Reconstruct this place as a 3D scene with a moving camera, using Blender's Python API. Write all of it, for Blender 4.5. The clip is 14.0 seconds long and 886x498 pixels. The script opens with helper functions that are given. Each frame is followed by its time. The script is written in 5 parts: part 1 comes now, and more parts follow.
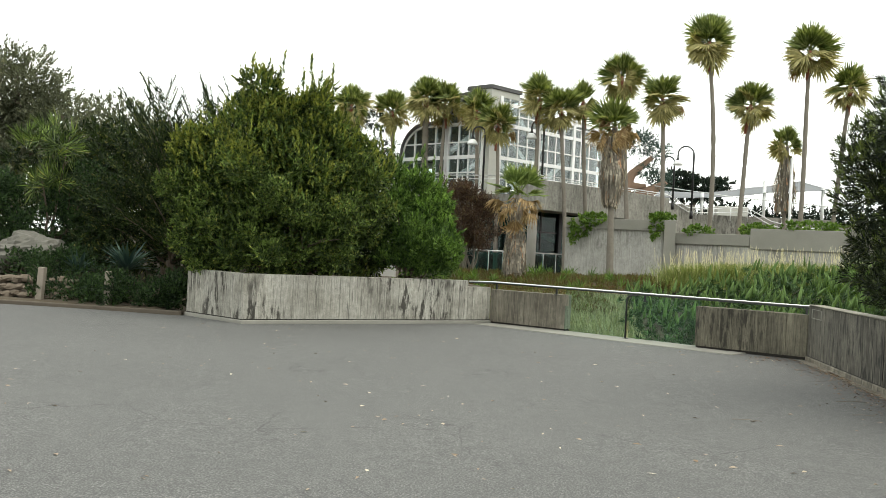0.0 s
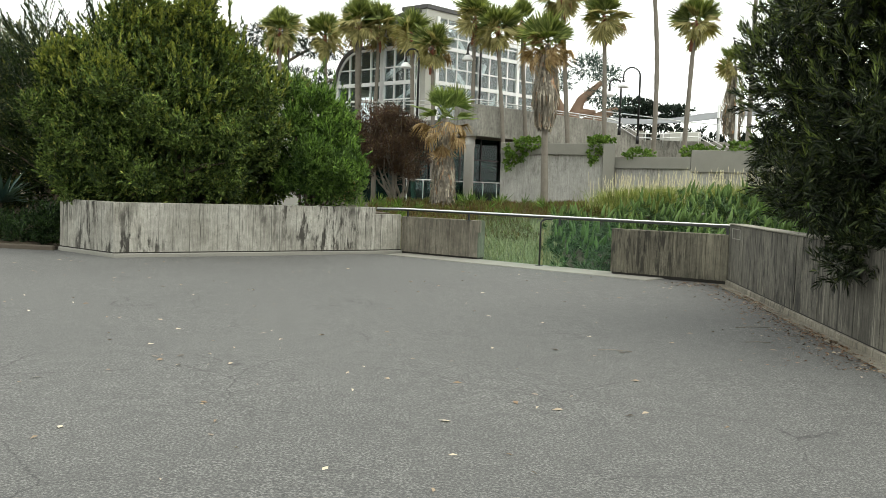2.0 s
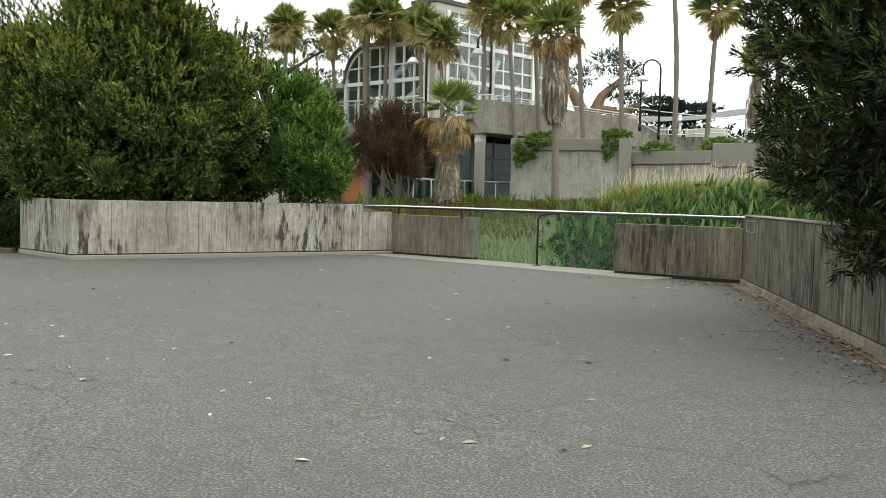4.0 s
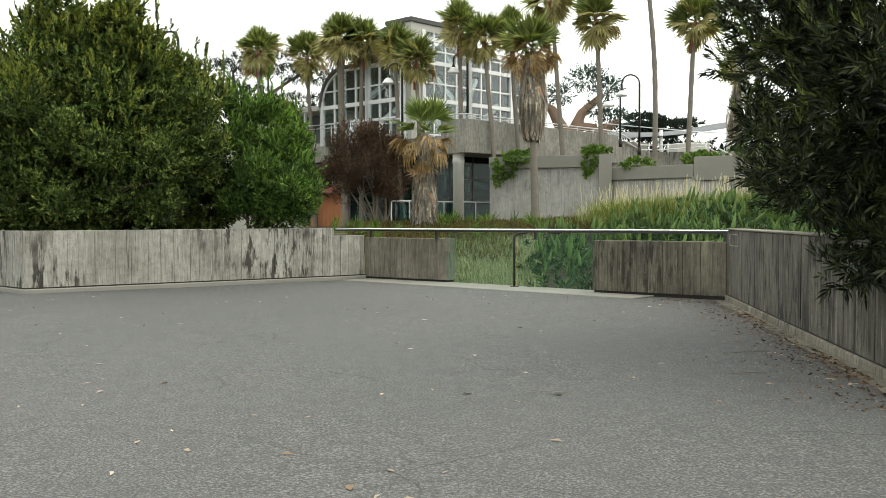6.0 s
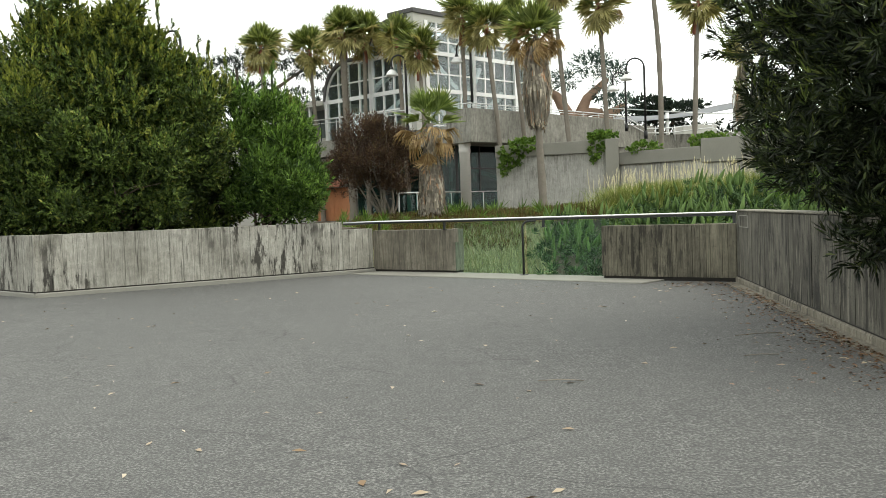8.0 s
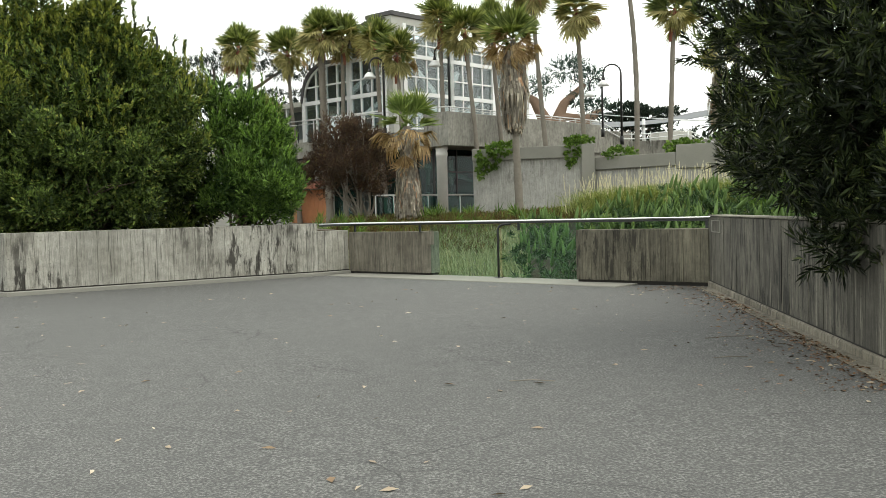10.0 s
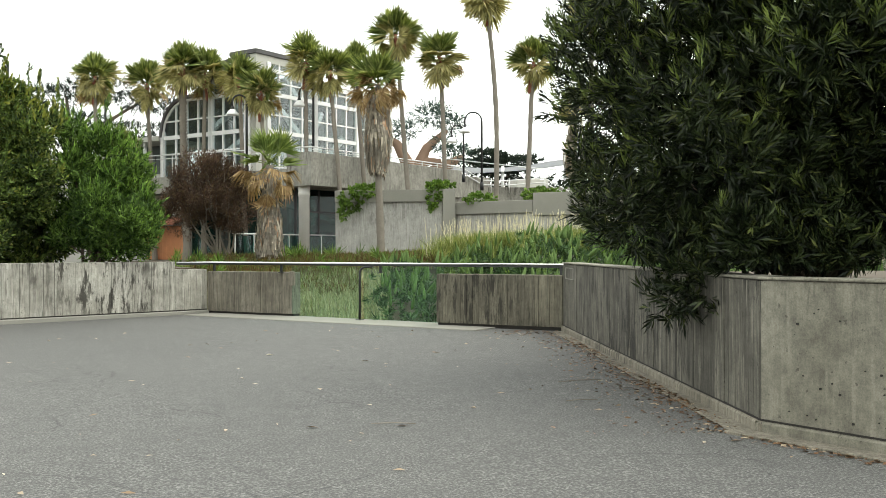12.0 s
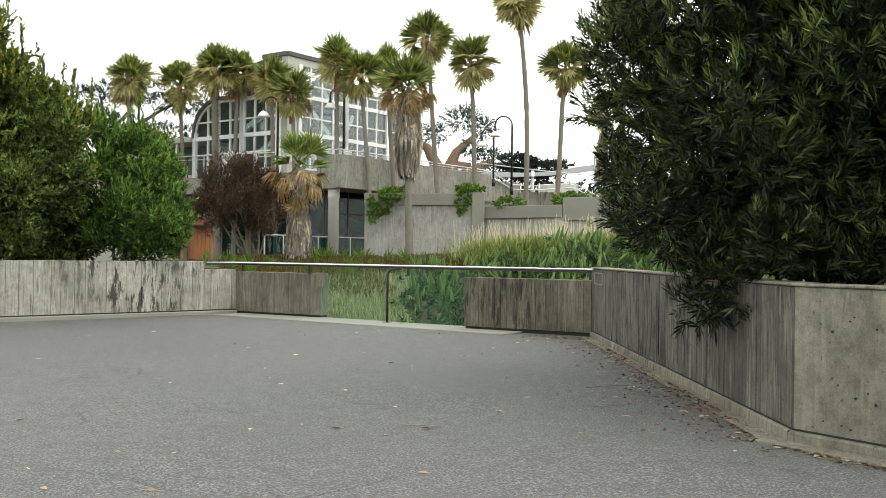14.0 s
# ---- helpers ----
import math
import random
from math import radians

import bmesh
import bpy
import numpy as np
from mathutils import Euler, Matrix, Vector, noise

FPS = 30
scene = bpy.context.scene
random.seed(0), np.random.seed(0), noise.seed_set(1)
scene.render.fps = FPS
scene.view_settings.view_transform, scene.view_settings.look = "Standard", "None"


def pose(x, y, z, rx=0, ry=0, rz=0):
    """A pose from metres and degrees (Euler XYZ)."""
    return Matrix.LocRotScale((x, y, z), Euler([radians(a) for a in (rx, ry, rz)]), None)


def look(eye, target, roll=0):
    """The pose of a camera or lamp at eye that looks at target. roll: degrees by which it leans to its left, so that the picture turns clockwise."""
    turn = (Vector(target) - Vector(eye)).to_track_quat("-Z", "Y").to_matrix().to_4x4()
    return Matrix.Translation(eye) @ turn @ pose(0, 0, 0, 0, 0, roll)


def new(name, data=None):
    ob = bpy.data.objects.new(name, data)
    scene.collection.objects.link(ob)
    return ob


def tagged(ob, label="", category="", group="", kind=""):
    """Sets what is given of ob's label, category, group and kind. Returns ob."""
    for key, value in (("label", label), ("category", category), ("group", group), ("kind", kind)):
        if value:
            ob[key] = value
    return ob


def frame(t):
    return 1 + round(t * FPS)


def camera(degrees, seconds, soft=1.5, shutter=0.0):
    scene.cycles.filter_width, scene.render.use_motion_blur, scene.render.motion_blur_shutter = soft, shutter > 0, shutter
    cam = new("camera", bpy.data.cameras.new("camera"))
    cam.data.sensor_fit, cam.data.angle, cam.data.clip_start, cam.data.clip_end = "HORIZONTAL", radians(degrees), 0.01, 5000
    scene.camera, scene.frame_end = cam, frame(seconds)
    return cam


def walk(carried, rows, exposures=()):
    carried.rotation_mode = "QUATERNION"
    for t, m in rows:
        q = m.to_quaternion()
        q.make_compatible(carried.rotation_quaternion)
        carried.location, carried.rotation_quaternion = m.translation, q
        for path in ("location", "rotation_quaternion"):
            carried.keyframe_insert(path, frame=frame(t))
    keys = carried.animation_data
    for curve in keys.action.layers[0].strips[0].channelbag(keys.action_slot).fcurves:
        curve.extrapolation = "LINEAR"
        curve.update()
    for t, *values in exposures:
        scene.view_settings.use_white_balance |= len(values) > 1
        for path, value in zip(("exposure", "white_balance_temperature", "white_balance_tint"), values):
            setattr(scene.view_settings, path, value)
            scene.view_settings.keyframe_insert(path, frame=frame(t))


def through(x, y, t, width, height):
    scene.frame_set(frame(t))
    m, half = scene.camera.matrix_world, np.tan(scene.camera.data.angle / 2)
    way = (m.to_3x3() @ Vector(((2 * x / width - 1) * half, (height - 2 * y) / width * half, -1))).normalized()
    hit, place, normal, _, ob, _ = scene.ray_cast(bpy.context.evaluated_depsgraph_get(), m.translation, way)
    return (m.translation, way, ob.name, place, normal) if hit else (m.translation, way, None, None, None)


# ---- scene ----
cam = camera(50.2, 14.0, soft=0.7)
PATH = [
    (0, (-3.034, -4.428, 1.901), (-3.014, -2.428, 1.905), 2.9),
    (0.5, (-2.621, -3.908, 1.78), (-2.467, -1.914, 1.767), 1.9),
    (1, (-2.202, -3.49, 1.668), (-1.995, -1.501, 1.647), 1.6),
    (1.5, (-1.723, -2.891, 1.656), (-1.586, -0.896, 1.589), 1.8),
    (2, (-1.295, -2.541, 1.622), (-1.216, -0.546, 1.498), 1.9),
    (2.5, (-0.919, -2.16, 1.546), (-0.891, -0.163, 1.426), 0.6),
    (5, (-0.123, -0.162, 1.345), (-0.123, 1.836, 1.25), 1.7),
    (5.5, (-0.047, -0.058, 1.368), (-0.014, 1.941, 1.3), 0.8),
    (6, (-0.016, -0.037, 1.346), (0.018, 1.961, 1.282), -0.2),
    (6.5, (0.0, 0.0, 1.306), (-0.0, 1.998, 1.237), -0.9),
    (7, (-0.003, -0.025, 1.339), (-0.006, 1.973, 1.258), -2.0),
    (7.5, (0.009, -0.021, 1.322), (0.018, 1.978, 1.239), -2.5),
    (8, (0.009, -0.007, 1.352), (0.022, 1.992, 1.268), -2.1),
    (10.5, (0.041, -0.071, 1.322), (0.146, 1.924, 1.251), -1.0),
    (11, (0.016, -0.177, 1.359), (0.308, 1.802, 1.319), -0.6),
    (11.5, (-0.011, -0.234, 1.378), (0.337, 1.736, 1.37), -0.4),
    (12, (-0.022, -0.229, 1.37), (0.335, 1.739, 1.374), -0.1),
    (12.5, (-0.018, -0.196, 1.358), (0.325, 1.774, 1.356), 0.1),
    (13, (-0.022, -0.185, 1.354), (0.299, 1.789, 1.347), 0.4),
    (13.5, (-0.026, -0.197, 1.371), (0.278, 1.78, 1.372), 0.4),
    (14, (-0.002, -0.161, 1.346), (0.295, 1.818, 1.359), 0.7),
]
walk(cam, [(t, look(eye, target, roll)) for t, eye, target, roll in PATH],
     exposures=((0, 0.02, 6800, 5), (0.5, -0.1, 6800, 5), (1.5, -0.08, 6800, 5), (2.2, 0.03, 6800, 5), (5, -0.07, 6800, 5), (8, -0.04, 6800, 5), (10.5, -0.06, 6800, 5), (11.3, 0.17, 6800, 5), (12.5, 0.27, 6800, 5), (13, 0.17, 6800, 5), (13.5, 0.08, 6800, 5), (14, 0.14, 6800, 5)))

# ---- world and light: bright overcast sky, high soft sun ----
world = bpy.data.worlds.new("overcast")
scene.world = world
world.use_nodes = True
wn, wl = world.node_tree.nodes, world.node_tree.links
sky = wn.new("ShaderNodeTexSky")
sky.sky_type = "NISHITA"
sky.sun_disc = False
sky.sun_elevation, sky.sun_rotation = radians(59), radians(103)
sky.air_density, sky.dust_density, sky.ozone_density = 1.0, 6.0, 1.0
cloud = wn.new("ShaderNodeMix")
cloud.data_type = "RGBA"
cloud.inputs[0].default_value = 0.9
cloud.inputs[7].default_value = (12.6, 12.9, 13.0, 1)
wl.new(sky.outputs[0], cloud.inputs[6])
wl.new(cloud.outputs[2], wn["Background"].inputs[0])
wn["Background"].inputs[1].default_value = 0.15
sun = new("sun", bpy.data.lights.new("sun", "SUN"))
sun.data.energy, sun.data.angle, sun.data.color = 1.5, radians(50), (1.0, 0.97, 0.92)
sun.matrix_world = look((0, 0, 30), (-0.5, 0.12, 30 - 0.86))

# ---- small helpers ----
rng = np.random.default_rng(7)


class Build:
    """Collects corners and faces of one mesh."""

    def __init__(self):
        self.v, self.f, self.s, self.n = [], [], [], 0

    def add(self, verts, faces, smooth=False):
        verts = np.asarray(verts, float).reshape(-1, 3)
        k = self.n
        self.v.append(verts)
        self.f += [[i + k for i in f] for f in faces]
        self.s += [smooth] * len(faces)
        self.n += len(verts)
        return self

    def hexa(self, low, high):
        """A solid between two rings of equally many corners."""
        n = len(low)
        faces = [list(range(n))[::-1], list(range(n, 2 * n))]
        faces += [[i, (i + 1) % n, n + (i + 1) % n, n + i] for i in range(n)]
        return self.add(list(low) + list(high), faces)

    def box(self, x0, y0, z0, x1, y1, z1, m=None, bevel=0.0):
        b = bevel
        if b:
            rings = []
            for z, c in ((z0, b), (z0 + b, 0), (z1 - b, 0), (z1, b)):
                rings.append([(x0 + b + c, y0 + c, z), (x1 - b - c, y0 + c, z), (x1 - c, y0 + b + c, z), (x1 - c, y1 - b - c, z),
                              (x1 - b - c, y1 - c, z), (x0 + b + c, y1 - c, z), (x0 + c, y1 - b - c, z), (x0 + c, y0 + b + c, z)])
            v = [p for r in rings for p in r]
            f = [list(range(8))[::-1], list(range(24, 32))]
            for k in range(3):
                f += [[8 * k + i, 8 * k + (i + 1) % 8, 8 * k + 8 + (i + 1) % 8, 8 * k + 8 + i] for i in range(8)]
        else:
            v = [(x0, y0, z0), (x1, y0, z0), (x1, y1, z0), (x0, y1, z0), (x0, y0, z1), (x1, y0, z1), (x1, y1, z1), (x0, y1, z1)]
            f = [[3, 2, 1, 0], [4, 5, 6, 7], [0, 1, 5, 4], [1, 2, 6, 5], [2, 3, 7, 6], [3, 0, 4, 7]]
        if m is not None:
            v = [m @ Vector(p) for p in v]
        return self.add(v, f)

    def tube(self, points, radii, sides=8, cap=True, smooth=True):
        points = [Vector(p) for p in points]
        if not hasattr(radii, "__len__"):
            radii = [radii] * len(points)
        v, f = [], []
        side = None
        for i, p in enumerate(points):
            way = (points[min(i + 1, len(points) - 1)] - points[max(i - 1, 0)]).normalized()
            if side is None:
                side = way.orthogonal().normalized()
            side = (side - way * side.dot(way)).normalized()
            up = way.cross(side)
            for k in range(sides):
                a = 2 * math.pi * k / sides
                v.append(p + float(radii[i]) * (math.cos(a) * side + math.sin(a) * up))
        for i in range(len(points) - 1):
            for k in range(sides):
                a, b = i * sides + k, i * sides + (k + 1) % sides
                f.append([a, b, b + sides, a + sides])
        self.add(v, f, smooth)
        if cap:
            n = len(points) - 1
            self.f += [[self.n - len(v) + k for k in range(sides)][::-1], [self.n - sides + k for k in range(sides)]]
            self.s += [False, False]
        return self

    def mesh(self, name, material):
        me = bpy.data.meshes.new(name)
        me.from_pydata(np.concatenate(self.v).tolist() if self.v else [], [], self.f)
        me.polygons.foreach_set("use_smooth", self.s)
        me.materials.append(material)
        me.update()
        return me


def part(name, b, material, parent=None, label="", kind=""):
    """Links one mesh under a thing or a part."""
    ob = new(name, b if isinstance(b, bpy.types.Mesh) else b.mesh(name, material))
    if parent is not None:
        ob.parent = parent
        ob.matrix_parent_inverse = parent.matrix_world.inverted()
    return tagged(ob, label=label, kind=kind)


def empty(name, label, category, m=None, group="", kind=""):
    ob = new(name)
    ob.empty_display_size = 0.2
    if m is not None:
        ob.matrix_world = m
    return tagged(ob, label, category, group, kind)


def piece(name, me, parent, m):
    """One more piece on a mesh that others share, in the space of its parent."""
    ob = new(name, me)
    ob.parent = parent
    ob.matrix_basis = m
    return ob


def quads(name, verts, material, per=4):
    """A mesh of many separate small faces of per corners each."""
    verts = np.asarray(verts, np.float32).reshape(-1, 3)
    n = len(verts) // per
    me = bpy.data.meshes.new(name)
    me.vertices.add(len(verts))
    me.vertices.foreach_set("co", verts.ravel())
    me.loops.add(len(verts))
    me.loops.foreach_set("vertex_index", np.arange(len(verts), dtype=np.int32))
    me.polygons.add(n)
    me.polygons.foreach_set("loop_start", np.arange(0, len(verts), per, dtype=np.int32))
    me.polygons.foreach_set("loop_total", np.full(n, per, np.int32))
    me.materials.append(material)
    me.update(calc_edges=True)
    return me


# ---- materials ----
def shader(name, rough=0.8, metallic=0.0):
    m = bpy.data.materials.new(name)
    m.use_nodes = True
    t = m.node_tree
    p = t.nodes["Principled BSDF"]
    p.inputs["Roughness"].default_value = rough
    p.inputs["Metallic"].default_value = metallic
    return m, t.nodes, t.links, p


def ramp(nodes, links, source, stops):
    r = nodes.new("ShaderNodeValToRGB")
    e = r.color_ramp.elements
    while len(e) < len(stops):
        e.new(0.5)
    for k, (at, c) in enumerate(stops):
        e[k].position = at
        e[k].color = (*c, 1) if len(c) == 3 else c
    links.new(source, r.inputs[0])
    return r.outputs[0]


def grey(v):
    return (v, v, v)


def noise_of(nodes, links, scale, detail=4.0, stretch=(1, 1, 1), rough=0.55, lift=0.0):
    co = nodes.new("ShaderNodeTexCoord")
    mp = nodes.new("ShaderNodeMapping")
    mp.inputs["Scale"].default_value = stretch
    mp.inputs["Location"].default_value = (lift, lift * 0.7, lift * 0.3)
    links.new(co.outputs["Object"], mp.inputs[0])
    n = nodes.new("ShaderNodeTexNoise")
    n.inputs["Scale"].default_value, n.inputs["Detail"].default_value, n.inputs["Roughness"].default_value = scale, detail, rough
    links.new(mp.outputs[0], n.inputs["Vector"])
    return n.outputs["Fac"]


def mixed(nodes, links, fac, a, b, how="MIX"):
    x = nodes.new("ShaderNodeMix")
    x.data_type, x.blend_type = "RGBA", how
    for value, k in ((fac, 0), (a, 6), (b, 7)):
        if isinstance(value, (int, float)):
            x.inputs[k].default_value = value
        elif isinstance(value, tuple):
            x.inputs[k].default_value = (*value, 1)
        else:
            links.new(value, x.inputs[k])
    return x.outputs[2]


def bump(nodes, links, p, height, strength=0.3, distance=0.01):
    b = nodes.new("ShaderNodeBump")
    b.inputs["Strength"].default_value, b.inputs["Distance"].default_value = strength, distance
    links.new(height, b.inputs["Height"])
    links.new(b.outputs[0], p.inputs["Normal"])


def plain(name, colour, rough=0.6, metallic=0.0, vary=0.25, scale=3.0, fine=60.0):
    """Paint, metal or earth with tone that varies at two scales and a fine relief."""
    m, n, l, p = shader(name, rough, metallic)
    a = noise_of(n, l, scale, 4)
    b = noise_of(n, l, fine, 3, lift=3.0)
    c = mixed(n, l, a, tuple(x * (1 - vary) for x in colour), tuple(min(1, x * (1 + vary)) for x in colour))
    c = mixed(n, l, 0.3, c, ramp(n, l, b, [(0.3, tuple(x * 0.7 for x in colour)), (0.7, tuple(min(1, x * 1.25) for x in colour))]))
    l.new(c, p.inputs["Base Color"])
    bump(n, l, p, b, 0.25, 0.004)
    return m


def concrete(name, light, dark, stain, streak=0.6, patch_from=0.5, boards=(0.92, 1.06), grainy=0.35, drips=0.6, spotty=0.35, pale=0.25):
    """Board-marked concrete: mottled ground tone, black run-down patches, thin drips, lime bloom, air holes and grain."""
    m, n, l, p = shader(name, 0.9)
    base = noise_of(n, l, 1.1, 6, stretch=(1, 1, 0.7))
    c = mixed(n, l, ramp(n, l, base, [(0.34, grey(0)), (0.66, grey(1))]), dark, light)
    geo = n.new("ShaderNodeNewGeometry")
    tone = ramp(n, l, geo.outputs["Random Per Island"], [(0.0, grey(boards[0])), (1.0, grey(boards[1]))])
    c = mixed(n, l, 1.0, c, tone, "MULTIPLY")
    fibre = noise_of(n, l, 1.0, 5, stretch=(34, 34, 2.4), rough=0.65, lift=31.0)
    c = mixed(n, l, grainy, c, mixed(n, l, 1.0, c, ramp(n, l, fibre, [(0.38, grey(0.5)), (0.62, grey(1.3))]), "MULTIPLY"))
    where = ramp(n, l, noise_of(n, l, 0.55, 3, lift=9.0), [(patch_from, grey(0.0)), (patch_from + 0.1, grey(1))])
    ragged = noise_of(n, l, 1.0, 8, stretch=(8, 8, 1.5), rough=0.72)
    runs = ramp(n, l, ragged, [(0.50, grey(0)), (0.57, grey(streak))])
    c = mixed(n, l, mixed(n, l, 1.0, runs, where, "MULTIPLY"), c, stain)
    thin = ramp(n, l, noise_of(n, l, 1.0, 5, stretch=(24, 24, 1.1), rough=0.65, lift=17.0), [(0.58, grey(0)), (0.68, grey(drips))])
    c = mixed(n, l, thin, c, tuple(x * 1.5 for x in stain))
    spots = noise_of(n, l, 7.5, 7, lift=27.0, rough=0.72)
    c = mixed(n, l, spotty, c, mixed(n, l, 1.0, c, ramp(n, l, spots, [(0.36, grey(0.5)), (0.62, grey(1.25))]), "MULTIPLY"))
    bloom = noise_of(n, l, 1.0, 5, stretch=(16, 16, 1.6), lift=21.0)
    c = mixed(n, l, ramp(n, l, bloom, [(0.58, grey(0)), (0.68, grey(pale))]), c, tuple(min(1, x * 1.4) for x in light))
    grain = noise_of(n, l, 75, 4, lift=2.0, rough=0.7)
    c = mixed(n, l, 0.35, c, mixed(n, l, 1.0, c, ramp(n, l, grain, [(0.35, grey(0.5)), (0.65, grey(1.45))]), "MULTIPLY"))
    pits = noise_of(n, l, 24, 3, lift=14.0)
    c = mixed(n, l, ramp(n, l, pits, [(0.665, grey(0)), (0.70, grey(0.75))]), c, tuple(x * 0.4 for x in dark))
    l.new(c, p.inputs["Base Color"])
    lines = noise_of(n, l, 1.0, 4, stretch=(60, 60, 1.5), lift=5.0)
    bump(n, l, p, mixed(n, l, 0.5, lines, grain), 0.45, 0.007)
    return m


def leaf_stuff(name, dark, light, dry=None, dry_from=0.93, rough=0.5, through=0.2, scale=2.2):
    """Leaves whose tone differs leaf by leaf and clump by clump, with some light let through."""
    m, n, l, p = shader(name, rough)
    geo = n.new("ShaderNodeNewGeometry")
    clump = noise_of(n, l, scale, 3)
    stops = [(0.0, dark), (0.5, tuple(0.55 * x + 0.45 * y for x, y in zip(dark, light))), (0.88, light)]
    if dry:
        stops = stops[:2] + [(dry_from - 0.06, light), (dry_from, dry)]
    c = ramp(n, l, geo.outputs["Random Per Island"], stops)
    c = mixed(n, l, ramp(n, l, clump, [(0.36, grey(0.8)), (0.6, grey(0.0))]), c, dark)
    l.new(c, p.inputs["Base Color"])
    p.inputs["Specular IOR Level"].default_value = 0.22
    tr = n.new("ShaderNodeBsdfTranslucent")
    l.new(mixed(n, l, 1.0, c, (1.0, 1.0, 0.5), "MULTIPLY"), tr.inputs[0])
    ms = n.new("ShaderNodeMixShader")
    ms.inputs[0].default_value = through
    l.new(p.outputs[0], ms.inputs[1])
    l.new(tr.outputs[0], ms.inputs[2])
    l.new(ms.outputs[0], n["Material Output"].inputs[0])
    return m


def asphalt_stuff():
    m, n, l, p = shader("asphalt", 0.88)
    fine = noise_of(n, l, 55, 5, rough=0.75)
    mid = noise_of(n, l, 7, 5, lift=4.0)
    wide = noise_of(n, l, 0.28, 5, lift=8.0)
    c = mixed(n, l, ramp(n, l, wide, [(0.32, grey(0)), (0.7, grey(1))]), (0.076, 0.077, 0.075), (0.106, 0.107, 0.103))
    c = mixed(n, l, 0.62, c, ramp(n, l, fine, [(0.39, (0.016, 0.016, 0.016)), (0.5, (0.078, 0.079, 0.076)), (0.62, (0.29, 0.29, 0.275))]))
    c = mixed(n, l, ramp(n, l, mid, [(0.35, grey(0.4)), (0.6, grey(0))]), c, (0.06, 0.06, 0.059))
    chips = noise_of(n, l, 21, 4, lift=33.0, rough=0.7)
    c = mixed(n, l, 0.22, c, mixed(n, l, 1.0, c, ramp(n, l, chips, [(0.36, grey(0.45)), (0.5, grey(1.0)), (0.64, grey(1.7))]), "MULTIPLY"))
    co = n.new("ShaderNodeTexCoord")
    warp = n.new("ShaderNodeTexNoise")
    warp.inputs["Scale"].default_value, warp.inputs["Detail"].default_value = 2.2, 6
    l.new(co.outputs["Object"], warp.inputs["Vector"])
    v = n.new("ShaderNodeTexVoronoi")
    v.feature = "DISTANCE_TO_EDGE"
    v.inputs["Scale"].default_value = 0.62
    l.new(mixed(n, l, 0.16, co.outputs["Object"], warp.outputs["Color"], "LINEAR_LIGHT"), v.inputs["Vector"])
    gap = noise_of(n, l, 0.6, 3, lift=15.0)
    line = mixed(n, l, 1.0, ramp(n, l, v.outputs[0], [(0.0, grey(0.9)), (0.006, grey(0.0))]), ramp(n, l, gap, [(0.47, grey(0)), (0.60, grey(0.8))]), "MULTIPLY")
    c = mixed(n, l, line, c, (0.018, 0.018, 0.018))
    l.new(c, p.inputs["Base Color"])
    bump(n, l, p, fine, 0.5, 0.006)
    return m


ASPHALT = asphalt_stuff()
CONCRETE = concrete("board_concrete", (0.40, 0.39, 0.345), (0.27, 0.26, 0.22), (0.036, 0.033, 0.027), 0.95, 0.46, (0.84, 1.08), 0.4, 0.85, 0.45, 0.4)
# real stains, plus the overhanging shrub's shade put into the darker tone
CONCRETE_DARK = concrete("stained_shaded_concrete", (0.14, 0.132, 0.107), (0.068, 0.064, 0.051), (0.013, 0.012, 0.010), 0.95, 0.42, (0.8, 1.12), 0.7, 1.0, 0.5, 0.95)
CONCRETE_SMOOTH = concrete("smooth_concrete", (0.222, 0.213, 0.170), (0.150, 0.142, 0.110), (0.05, 0.045, 0.032), 0.5, 0.52, (1, 1), 0.15, 0.2, 0.6, 0.25)
CONCRETE_STREAKED = concrete("streaked_brown_concrete", (0.165, 0.152, 0.112), (0.10, 0.092, 0.067), (0.020, 0.018, 0.013), 0.85, 0.42, (0.8, 1.1), 0.6, 1.0, 0.4, 0.6)
CONCRETE_BROWN = concrete("brown_concrete", (0.24, 0.22, 0.175), (0.155, 0.14, 0.108), (0.035, 0.03, 0.023), 0.8, 0.47, (0.8, 1.1), 0.55, 0.9, 0.4, 0.3)
CONCRETE_FAR = concrete("grey_concrete", (0.46, 0.455, 0.42), (0.36, 0.355, 0.325), (0.14, 0.135, 0.12), 0.6, 0.5, (0.92, 1.05), 0.3, 0.7, 0.3, 0.2)
CONCRETE_TERRACE = concrete("terrace_concrete", (0.30, 0.292, 0.255), (0.20, 0.195, 0.168), (0.06, 0.056, 0.047), 0.7, 0.44, (1, 1), 0.4, 0.8, 0.45, 0.2)
SLAB = plain("pale_slab", (0.24, 0.235, 0.205), 0.9, vary=0.3, scale=1.2, fine=60)
EARTH = plain("earth", (0.07, 0.055, 0.035), 0.95, vary=0.4, scale=2.0, fine=40)
BLACK = plain("black_paint", (0.012, 0.013, 0.014), 0.45, 0.0, 0.3)
STEEL = plain("brushed_steel", (0.62, 0.63, 0.62), 0.28, 1.0, 0.08, 6)
WHITE = plain("white_paint", (0.76, 0.77, 0.76), 0.45, 0.0, 0.08, 1.5)


